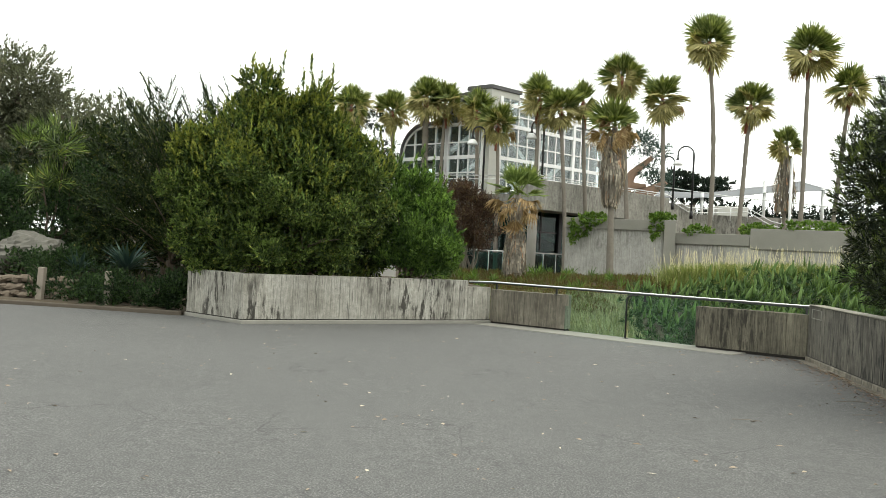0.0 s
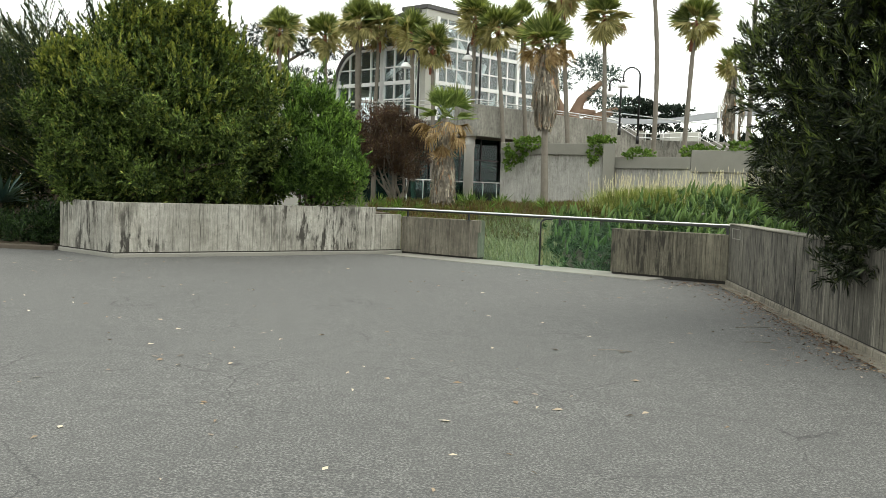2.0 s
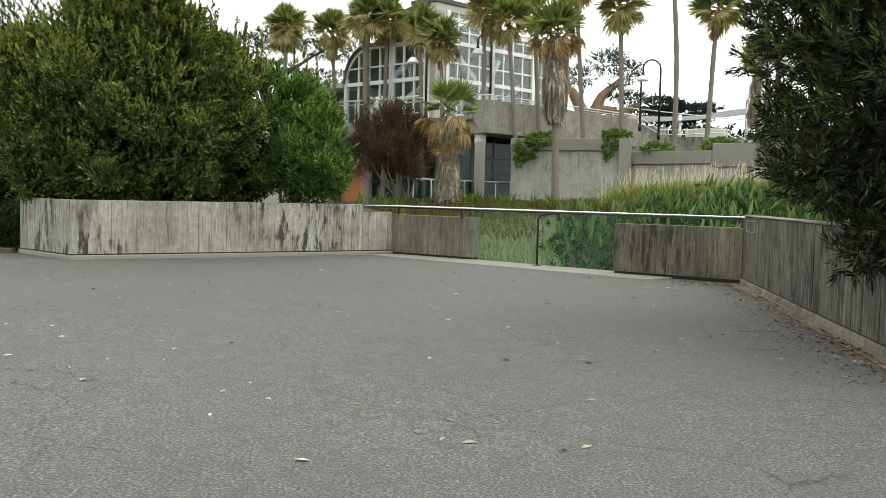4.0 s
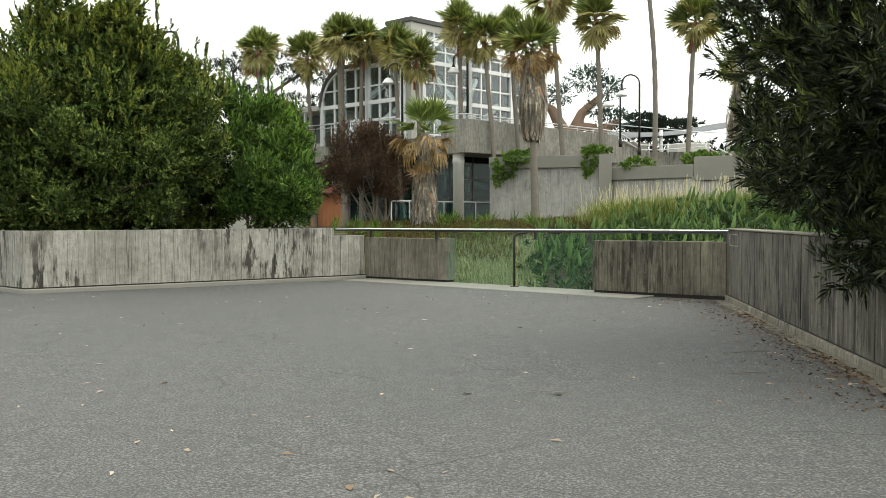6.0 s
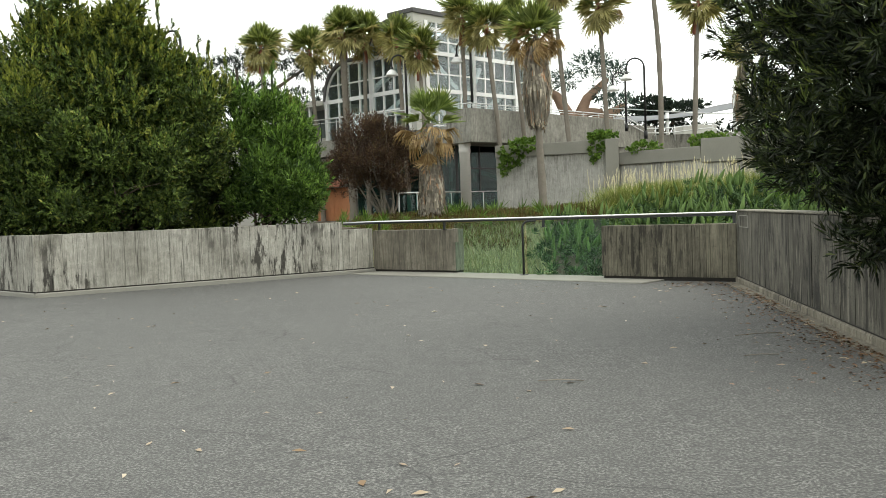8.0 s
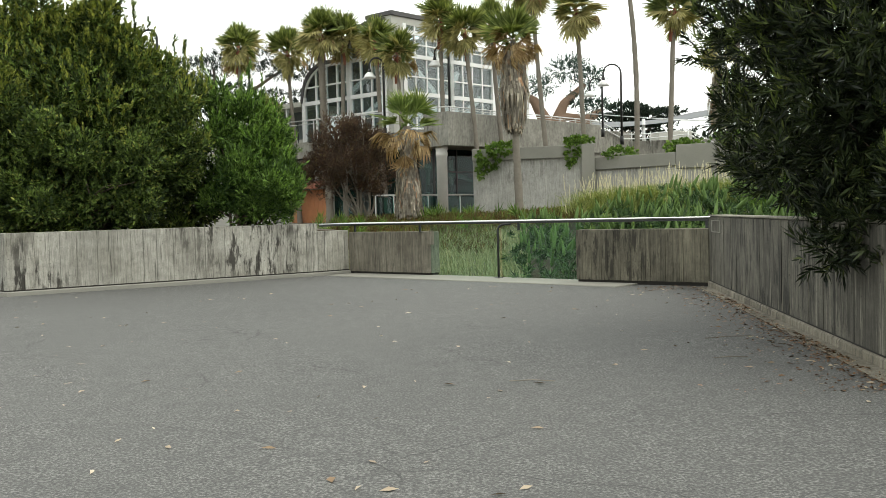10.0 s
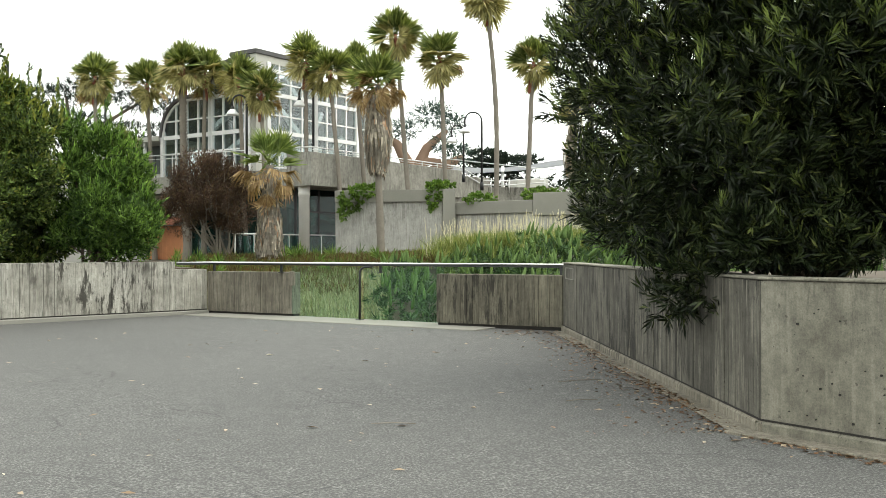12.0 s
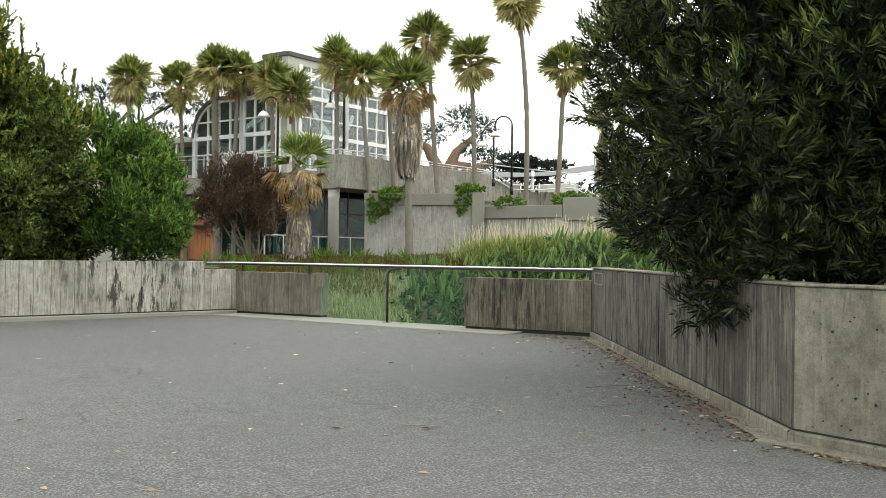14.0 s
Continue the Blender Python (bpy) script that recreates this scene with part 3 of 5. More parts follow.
for bx, by, r in ((1.6, 2.3, 0.04), (3.0, 2.3, 0.03), (4.4, 2.3, 0.11), (6.1, 2.3, 0.06), (1.6, 4.2, 0.03), (1.6, 6.2, 0.04), (1.25, 8.4, 0.04)):
    b = Build()
    b.box(bx - r, by - r, 0.6, bx + r, by + r, 3.95)
    hpart("mullion", b, BLACK)
b = Build()
b.box(1.66, 2.27, 2.98, 6.1, 2.33, 3.04)
hpart("transom", b, BLACK)
b = Build()
b.box(2.2, 3.0, 2.2, 6.0, 3.3, 2.5).box(2.2, 4.6, 0.6, 3.6, 5.2, 1.5).box(4.0, 5.0, 0.6, 5.0, 5.4, 2.2)
hpart("interior_counter", b, DARK_ROOM)
for p0, p1 in (((1.9, 3.2, 3.3), (6.0, 3.2, 2.5)), ((1.9, 4.4, 3.5), (6.0, 4.4, 2.9)), ((2.6, 3.6, 0.62), (2.6, 3.6, 3.4)), ((3.9, 3.4, 0.62), (3.9, 3.4, 3.6))):
    b = Build()
    b.tube([p0, p1], 0.09, 4, smooth=False)
    hpart("interior_beam", b, COLUMN, "pale beam behind the dark glass")
b = Build()
b.box(1.6, 6.0, 2.9, 6.0, 6.16, 3.7)
hpart("interior_soffit", b, PALE_ROOM)
# guard rail of the lower level
b = Build()
for a in range(9):
    b.box(-2.6 + a * 0.95, 1.4, 1.0, -2.56 + a * 0.95, 1.44, 2.02)
b.tube([(-2.7, 1.42, 2.02), (5.1, 1.42, 2.02)], 0.025, 8)
hpart("lower_guard_rail", b, GALV, "thin grey guard rail")
b = Build()
b.box(-2.6, 1.41, 1.05, 5.0, 1.425, 1.95)
hpart("lower_guard_glass", b, DARK_GLASS).visible_shadow = False

# glass house: white frames, panes, quarter-round gable steps
def bar(b, face, u0, z0, u1, z1, w, deep=0.1):
    """A white bar on the right face (face 'b') or left face ('a') of the glass house."""
    if face == "b":
        b.box(u0 - (w if u0 == u1 else 0), B0 - deep, z0 - (w if z0 == z1 else 0), u1 + (w if u0 == u1 else 0), B0 + 0.06, z1 + (w if z0 == z1 else 0))
    else:
        b.box(A0 - deep, u0 - (w if u0 == u1 else 0), z0 - (w if z0 == z1 else 0), A0 + 0.06, u1 + (w if u0 == u1 else 0), z1 + (w if z0 == z1 else 0))


def window_field(face, us, zs, heavy_u, heavy_z, top=None):
    """A field of panes between mullions us and transoms zs; top(u) trims it under a curved roof."""
    for i in range(len(us) - 1):
        for j in range(len(zs) - 1):
            u0, u1, z0, z1 = us[i], us[i + 1], zs[j], zs[j + 1]
            t0, t1 = (min(z1, top(u0)), min(z1, top(u1))) if top else (z1, z1)
            if max(t0, t1) - z0 < 0.08:
                continue
            t0, t1 = max(t0, z0 + 0.01), max(t1, z0 + 0.01)
            um = 0.5 * (u0 + u1)
            tm = max(min(z1, top(um)), z0 + 0.01) if top else z1
            ring = [(u0, z0), (u1, z0), (u1, t1), (um, tm), (u0, t0)]
            p = Build()
            if face == "b":
                p.hexa([(u, B0 + 0.012, z) for u, z in ring], [(u, B0, z) for u, z in ring])
            else:
                p.hexa([(A0, u, z) for u, z in ring], [(A0 + 0.012, u, z) for u, z in ring])
            hpart("pane", p, WINDOW_GLASS).visible_shadow = False
    for i, u in enumerate(us):
        zt = min(zs[-1], top(u)) if top else zs[-1]
        if zt - zs[0] > 0.1:
            f = Build()
            heavy = i in heavy_u
            bar(f, face, u, zs[0], u, zt, 0.1 if heavy else 0.034, 0.1 if heavy else 0.05)
            hpart("mullion", f, WHITE)
    for j, z in enumerate(zs):
        f = Build()
        u0, u1 = us[0], us[-1]
        if top:
            inside = [u for u in np.linspace(us[0], us[-1], 60) if top(u) >= z - 0.02]
            if not inside:
                continue
            u0, u1 = min(inside), max(inside)
        heavy = j in heavy_z
        bar(f, face, u0, z, u1, z, 0.085 if heavy else 0.03, 0.08 if heavy else 0.045)
        hpart("transom", f, WHITE)


ZS = [4.42, 5.0, 5.75, 6.5, 7.23, 8.1, 8.62, 9.1]


def arch_low(u):
    r = 1.62
    c = 10.3 - r
    return 8.16 if u < c else 6.54 + math.sqrt(max(r * r - (u - c) ** 2, 0)) * (8.16 - 6.54) / r


def arch_high(u):
    r = 1.5
    c = 7.14 - r
    return 9.5 if u < c else 8.3 + math.sqrt(max(r * r - (u - c) ** 2, 0)) * 1.2 / r


window_field("a", [7.14, 7.94, 8.69, 9.41, 10.28], [4.6, 5.75, 6.5, 7.23, 8.16], (0, 4), (2,), arch_low)
window_field("a", [4.75, 5.02, 5.68, 6.36, 7.08], ZS + [9.5], (0, 4), (3, 5), arch_high)
window_field("b", [2.13, 2.81, 3.52, 4.25, 5.13], ZS + [9.45], (0, 4), (3, 5, 7))
window_field("b", [5.13, 5.91, 6.57, 7.28, 8.07, 8.74, 9.5, 10.7], ZS[:-1] + [8.85], (0, 4, 7), (3, 5, 7))
b = Build()
b.box(A0 - 0.06, B0 - 0.06, 4.4, 2.0, 4.7, 9.45)
hpart("corner_column", b, STUCCO, "pale corner pier of the glass house")
# curved roofs, thick, with dark edges
def curved_roof(fn, u0, u1, deep, thick=0.16, out=0.14):
    us = np.linspace(u0, u1, 26)
    b = Build()
    ring_lo = [(u, fn(u)) for u in us]
    ring_hi = []
    for k, (u, z) in enumerate(ring_lo):
        a, c = ring_lo[max(k - 1, 0)], ring_lo[min(k + 1, len(us) - 1)]
        d = Vector((c[0] - a[0], c[1] - a[1])).normalized()
        nrm = Vector((-d.y, d.x))
        if nrm.y < 0:
            nrm = -nrm
        ring_hi.append((u + nrm.x * thick, z + nrm.y * thick))
    for k in range(len(us) - 1):
        q = [ring_lo[k], ring_lo[k + 1], ring_hi[k + 1], ring_hi[k]]
        b.hexa([(A0 - out, u, z) for u, z in q], [(A0 + deep, u, z) for u, z in q])
    return b


hpart("low_vault_roof", curved_roof(arch_low, 7.14, 10.3, 6.0), ROOF, "dark curved roof edge")
hpart("high_vault_roof", curved_roof(arch_high, 4.7, 7.14, 3.0), ROOF, "dark curved roof edge")
for fn, u0, u1 in ((arch_low, 7.2, 10.28), (arch_high, 4.75, 7.1)):
    b = Build()
    us = np.linspace(u0, u1, 22)
    b.tube([(A0 - 0.03, u, fn(u) - 0.06) for u in us], 0.06, 6)
    hpart("arch_rib", b, WHITE)
b = Build()
b.box(A0 - 0.12, B0 - 0.12, 9.7, 3.6, 5.9, 9.9, bevel=0.02)
hpart("roof_cap", b, ROOF, "dark grey flat roof edge")
b = Build()
b.box(A0 - 0.05, B0 - 0.05, 9.4, 3.5, 5.8, 9.7)
hpart("fascia", b, STUCCO)
b = Build()
b.box(3.5, B0 - 0.05, 8.85, 10.9, 9.4, 9.0)
hpart("right_roof", b, STUCCO)
# room behind the panes: pale floor, far wall with its own windows, white braces
b = Build()
b.box(A0 + 0.1, B0 + 0.1, 4.38, 10.3, 11, 4.42)
hpart("glass_house_floor", b, PALE_ROOM)
b = Build()
b.box(3.0, 9.2, 4.4, 10.6, 9.4, 8.85).box(10.4, 4.6, 4.4, 10.6, 9.2, 8.85).box(4.6, 7.2, 4.4, 4.8, 10.9, 8.1)
hpart("inner_wall", b, PALE_ROOM)
for p0, p1 in (((1.63, 7.4, 6.65), (1.63, 5.5, 7.65)), ((1.63, 6.5, 5.6), (1.63, 4.7, 6.45)), ((2.9, 4.6, 7.7), (4.6, 4.6, 6.35)), ((2.4, 4.6, 6.3), (4.2, 4.6, 4.8)), ((3.4, 4.6, 9.0), (4.4, 4.6, 7.9)),
               ((5.0, 4.62, 6.3), (5.8, 4.62, 7.7)), ((5.4, 4.8, 5.0), (7.6, 4.8, 6.7))):
    f = Build()
    f.tube([p0, p1], 0.14, 4, smooth=False)
    hpart("brace", f, WHITE, "white diagonal brace")
b = Build()
b.box(5.3, 6.0, 5.5, 7.4, 6.1, 6.3)
hpart("white_banner", b, LAMP_WHITE, "white board inside the glass house")
# low wing at the far end
b = Build()
b.box(A0, 10.4, 4.4, A0 + 0.15, 14.4, 4.9).box(A0 - 0.2, 10.4, 6.4, 5, 14.4, 6.62)
hpart("low_wing_roof", b, STUCCO)
b = Build()
b.box(A0 + 1.2, 10.4, 4.4, A0 + 1.4, 14.4, 6.4)
hpart("low_wing_wall", b, DARK_ROOM)
for u in (11.55, 12.7, 14.2):
    b = Build()
    b.box(A0 - 0.05, u, 4.4, A0 + 0.07, u + 0.1, 6.4)
    hpart("low_wing_post", b, WHITE)
# terrace railing
trail = empty("terrace_railing", "thin pale metal railing along the terrace edge", "railing")
def tr(name, b, material):
    ob = part(name, b, material)
    ob.matrix_basis = HOUSE
    ob.parent = trail
    return ob
b = Build()
b.tube([(0.15, 12.5, 5.62), (0.15, 6.0, 5.5), (0.15, 0.15, 5.38), (10.6, 0.15, 5.38)], 0.025, 8)
tr("top_rail", b, GALV)
b = Build()
b.tube([(0.15, 12.5, 5.45), (0.15, 6.0, 5.34), (0.15, 1.3, 5.24)], 0.018, 8)
b.tube([(0.15, 0.15, 5.28), (10.6, 0.15, 5.28)], 0.015, 8)
tr("second_rail", b, GALV)
for u in np.arange(1.5, 12.6, 1.1):
    b = Build()
    b.box(0.13, u, 4.56, 0.17, u + 0.04, 5.4 + 0.018 * (u - 0.15))
    tr("post", b, BLACK if u > 8.5 else GALV)
for u in np.arange(0.3, 10.6, 1.2):
    b = Build()
    b.box(u, 0.13, 5.17, u + 0.04, 0.17, 5.38)
    tr("post", b, GALV)
for u in np.arange(10.0, 12.6, 0.14):
    b = Build()
    b.box(0.14, u, 4.56, 0.16, u + 0.02, 5.5)
    tr("baluster", b, BLACK)

# ---- retaining walls ----
R0, R1, R2, R3, R4 = (2.2, 33.3), (5.84, 32.07), (6.2, 32.25), (8.5, 29.95), (12.9, 27.2)


def retaining(name, p0, p1, top, label, cap=0.42):
    ob, m, n = board_wall(name, p0, p1, -0.5, top - cap, 0.35, CONCRETE_FAR, label, 0.2, 0.009)
    b = Build()
    b.box(0, -0.1, top - cap, n, 0.45, top, m, 0.012)
    part("cap", b, SLAB, ob, "smooth grey concrete cap")
    return ob


retaining("wall_retaining_tall", R0, R1, 3.5, "tall grey board-marked concrete retaining wall")
b = Build()
m, n = along(R1, (6.54, 31.97))
b.box(-0.02, -0.16, -0.5, 0.42, 0.5, 3.52, m, 0.012)
tagged(part("wall_pier", b, SLAB), "plain grey concrete pier ending the wall", "pier", kind="structure")
retaining("wall_retaining_mid", R2, R3, 3.05, "grey concrete retaining wall with a smooth cap")
retaining("wall_retaining_near", R3, R4, 3.28, "grey concrete retaining wall, stepped higher", 0.75)
# ramp walls further back
board_wall("wall_ramp_upper", (8.3, 43.4), (10.6, 45.2), 0.5, 4.95, 0.3, CONCRETE_TERRACE, "grey concrete ramp wall with white rails", 0.2)
board_wall("wall_ramp_lower", (10.4, 45.1), (17.5, 44.4), 0.5, 4.5, 0.3, CONCRETE_TERRACE, "grey concrete ramp wall", 0.2)
b = Build()
b.box(5, 46, 3.9, 30, 70, 4.3)
tagged(part("upper_terrace", b, SLAB), "pale paved upper terrace", "terrace", kind="structure")
rr = empty("ramp_railing", "white pipe railing stepping down the ramp", "railing")
for dz in (0.0, -0.22):
    b = Build()
    b.tube([(8.3, 43.3, 5.35 + dz), (8.9, 43.8, 5.3 + dz), (10.1, 44.7, 4.8 + dz), (11.2, 44.9, 4.8 + dz), (13.2, 44.7, 4.95 + dz), (14.4, 44.5, 4.3 + dz), (15.6, 44.4, 4.05 + dz), (17.4, 44.3, 4.0 + dz)], 0.028, 8)
    part("rail", b, GALV, rr)
b = Build()
b.tube([(8.6, 46, 5.95), (13.0, 46.5, 5.6), (18, 46, 5.3)], 0.025, 8)
part("rail", b, GALV, rr)
for x in np.arange(8.7, 17.5, 0.9):
    b = Build()
    b.tube([(x, 44.6, 4.2), (x, 44.6, 4.9 if x < 14 else 4.3)], 0.025, 6)
    part("post", b, GALV, rr)

# ---- plants: generators ----
def frame_of(axis):
    """Two unit vectors square to each row of axis."""
    ref = np.where(np.abs(axis[:, 2:3]) < 0.9, np.array([[0, 0, 1.0]]), np.array([[1.0, 0, 0]]))
    u = np.cross(axis, ref)
    u /= np.linalg.norm(u, axis=1, keepdims=True)
    return u, np.cross(axis, u)


def unit(v):
    return v / np.maximum(np.linalg.norm(v, axis=-1, keepdims=True), 1e-9)


def sprigs(base, axis, count, length, leaf, width, spread=0.9, droop=0.0):
    """Leaves set round short twigs: four corners a leaf, slightly folded."""
    n = len(base)
    u, v = frame_of(axis)
    k = np.arange(count)
    t = (k + 0.5) / count
    ang = 2.4 * k[None, :] + rng.uniform(0, 6.28, (n, 1))
    side = np.cos(ang)[..., None] * u[:, None] + np.sin(ang)[..., None] * v[:, None]
    lean = spread * (1.15 - 0.75 * t)[None, :, None] * rng.uniform(0.75, 1.2, (n, count, 1))
    way = unit(axis[:, None] + side * lean + np.array([0, 0, -droop]))
    foot = base[:, None] + axis[:, None] * (t * length)[None, :, None] * rng.uniform(0.8, 1.2, (n, 1, 1))
    size = leaf * rng.uniform(0.65, 1.2, (n, count, 1))
    flat = unit(np.cross(way, side + 0.25 * rng.normal(size=side.shape)))
    lift = np.cross(flat, way)
    mid = foot + way * size * 0.45
    tip = foot + way * size - lift * size * 0.12
    half = flat * (width * 0.5) * rng.uniform(0.8, 1.2, (n, count, 1))
    return np.stack([foot, mid + half, tip, mid - half], 2).reshape(-1, 3)


def lumps(blobs, n, inner=0.35, rough=0.16, seed=0, tufts=0):
    """Points and outward ways on and under the skin of a union of lumpy ellipsoids; tufts: smaller lumps set on each skin."""
    small = []
    for c, r in blobs if tufts else ():
        for _ in range(int(tufts * (r[0] * r[1] + r[1] * r[2] + r[0] * r[2]) / 3) + 2):
            d = unit(rng.normal(size=3))
            s = rng.uniform(0.24, 0.46)
            small.append((tuple(np.array(c) + d * np.array(r) * rng.uniform(0.8, 1.06)), (s, s, s * rng.uniform(0.7, 1.1))))
    pts, ways = [], []
    for group, total in ((blobs, n * (0.35 if tufts else 1)), (small, n * 0.65)):
        vol = np.array([(r[0] * r[1] + r[1] * r[2] + r[0] * r[2]) for c, r in group])
        for (c, r), share in zip(group, vol / max(vol.sum(), 1e-9)):
            k = int(total * share) + 1
            d = unit(rng.normal(size=(k, 3)))
            s = 1 - inner * rng.random((k, 1)) ** 1.8
            wob = np.array([noise.noise((p[0] * 2.3 + c[0] + seed, p[1] * 2.3 + c[1], p[2] * 2.3 + c[2])) for p in d])[:, None]
            fine = np.array([noise.noise((p[0] * 6 + c[1], p[1] * 6 + seed, p[2] * 6)) for p in d])[:, None]
            pts.append(np.array(c) + d * np.array(r) * s * (1 + rough * 2 * wob + rough * fine))
            ways.append(unit(d / np.array(r)))
    return np.concatenate(pts), np.concatenate(ways)


def shrub(name, label, category, blobs, n, material, leaf=0.08, width=0.016, count=9, length=0.14, up=0.5, root=None, stems=6, stem_r=0.05,
          inner=0.4, rough=0.16, below=None, droop=0.0, keep=None, bark=None, tufts=9, shoots=(), tips=None):
    root = root or (blobs[0][0][0], blobs[0][0][1], 1.0)
    ob = empty(name, label, category, Matrix.Translation(root))
    p, w = lumps(blobs, n, inner, rough, 0, tufts)
    if below is not None:
        ok = p[:, 2] > below
        p, w = p[ok], w[ok]
    if keep is not None:
        ok = keep(p)
        p, w = p[ok], w[ok]
    axis = unit(w * 0.8 + np.array([0, 0, up]) + 0.45 * rng.normal(size=p.shape))
    w_all = w
    for x, y, z0, z1 in shoots:
        t = np.linspace(0, 1, int((z1 - z0) / 0.09))[:, None]
        lean = rng.normal(size=3) * 0.12
        p = np.concatenate([p, np.array([x, y, z0]) + t * np.array([lean[0], lean[1], z1 - z0]) + rng.normal(size=(len(t), 3)) * 0.06 * (1.2 - t)])
        w_all = np.concatenate([w_all, np.tile([0, 0, 1.0], (len(t), 1))])
        axis = np.concatenate([axis, unit(np.array([0, 0, 1.0]) + 0.28 * rng.normal(size=(len(t), 3)))])
    part("foliage", quads("foliage", sprigs(p - axis * length * 0.6, axis, count, length, leaf, width, 0.9, droop), material), material, ob, kind="stuff")
    # paler leaves higher up and facing up: light from above put into colour
    if tips:
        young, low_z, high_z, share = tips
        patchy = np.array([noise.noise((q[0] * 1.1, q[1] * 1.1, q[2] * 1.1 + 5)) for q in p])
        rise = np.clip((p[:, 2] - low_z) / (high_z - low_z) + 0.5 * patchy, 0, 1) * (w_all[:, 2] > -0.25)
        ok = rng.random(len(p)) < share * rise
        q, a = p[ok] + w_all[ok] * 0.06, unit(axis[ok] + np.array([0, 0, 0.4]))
        part("lit_new_growth", quads("lit_new_growth", sprigs(q - a * length * 0.4, a, count, length * 1.1, leaf, width, 0.8, droop), young), young, ob, "paler young leaves high up, light from above put into their colour", "stuff")
    for k in range(stems):
        b = Build()
        c, r = blobs[k % len(blobs)]
        end = Vector(c) + Vector((rng.uniform(-0.6, 0.6) * r[0], rng.uniform(-0.6, 0.6) * r[1], rng.uniform(-0.1, 0.6) * r[2]))
        st = Vector(root) + Vector((rng.uniform(-0.15, 0.15), rng.uniform(-0.15, 0.15), -0.05))
        pts = [st.lerp(end, t) + Vector((rng.uniform(-1, 1), rng.uniform(-1, 1), 0)) * 0.12 * math.sin(3.1 * t) + Vector((0, 0, -0.15 * math.sin(3.1 * t))) for t in np.linspace(0, 1, 6)]
        b.tube(pts, [stem_r * (1 - 0.8 * t) for t in np.linspace(0, 1, 6)], 6)
        for _ in range(3):
            q = pts[rng.integers(2, 5)]
            e = q + Vector((rng.uniform(-1, 1) * r[0], rng.uniform(-1, 1) * r[1], rng.uniform(0, 1) * r[2])) * 0.5
            b.tube([q, q.lerp(e, 0.5) + Vector((0, 0, 0.06)), e], [stem_r * 0.4, stem_r * 0.25, stem_r * 0.1], 5)
        part("stem", b, bark or BARK, ob)
    return ob


def blades(base, height, lean, width, bend=0.5):
    """Grass blades: two four-cornered pieces each, curving over."""
    n = len(base)
    a = rng.uniform(0, 6.28, n)
    way = np.stack([np.cos(a), np.sin(a), np.zeros(n)], 1)
    side = np.stack([-np.sin(a), np.cos(a), np.zeros(n)], 1)
    h = height * rng.uniform(0.6, 1.15, (n, 1))
    ln = lean * rng.uniform(0.2, 1.2, (n, 1)) * h
    m1 = base + way * ln * 0.35 + np.array([0, 0, 1]) * h * 0.6
    tp = base + way * ln + np.array([0, 0, 1]) * h * (1 - 0.25 * bend * rng.random((n, 1)))
    s = side * width * 0.5
    lower = np.stack([base - s, base + s, m1 + s * 0.8, m1 - s * 0.8], 1)
    upper = np.stack([m1 - s * 0.8, m1 + s * 0.8, tp + s * 0.12, tp - s * 0.12], 1)
    return np.concatenate([lower, upper], 1).reshape(-1, 3)


def on_land(x, y):
    return np.array([land_height(a, b) for a, b in zip(x, y)])


# ---- palms ----
def fan_frond(seed, material, stem=0.33, blade=0.92, droop=0.35, segs=22, span=2.5, fold=0.5):
    """One fan leaf: a stalk along x and a pleated fan with split, hanging tips."""
    r = np.random.default_rng(seed)
    b = Build()
    sag = droop * 0.25
    b.tube([(0, 0, 0), (stem * 0.5, 0, 0.02), (stem, 0, -sag * stem)], [0.022, 0.016, 0.012], 4)
    hub = np.array([stem, 0, -sag * stem])
    for k in range(segs):
        a = span * (k / (segs - 1) - 0.5) * 1.0 + r.normal() * 0.03
        ln = blade * (0.78 + 0.22 * math.cos(a * 0.9)) * r.uniform(0.88, 1.08)
        d = np.array([math.cos(a), math.sin(a), 0])
        s = np.array([-math.sin(a), math.cos(a), 0])
        up = np.array([0, 0, 1.0])
        w = ln * span / segs * 0.78
        cup = fold * abs(a) / span
        p1 = hub + d * ln * 0.5 + up * (cup * ln * 0.5 - droop * 0.08 * ln)
        p2 = hub + d * ln * (0.98 - 0.2 * droop) + up * (cup * ln * 0.55 - droop * ln * r.uniform(0.35, 0.75))
        z = up * w * 0.35
        b.add([hub, p1 + s * w * 0.5 - z, p1 + z * 0.4, p1 - s * w * 0.5 - z, p2 + s * w * 0.05, p2 - s * w * 0.05],
              [[0, 1, 2], [0, 2, 3], [1, 4, 2], [2, 4, 5], [2, 5, 3]])
    return b.mesh("frond", material)


FRONDS = {"green": [fan_frond(s, PALM_LEAF, droop=d) for s, d in ((1, 0.04), (2, 0.14), (3, 0.28))],
          "olive": [fan_frond(s, PALM_YELLOW, droop=d) for s, d in ((4, 0.3), (5, 0.55))],
          "young": [fan_frond(s, PALM_YOUNG, 0.5, 0.8, d, span=2.2) for s, d in ((6, 0.15), (7, 0.35))],
          "dry": [fan_frond(s, PALM_DRY, 0.5, 0.7, d, span=1.7) for s, d in ((8, 0.9), (9, 1.1))]}


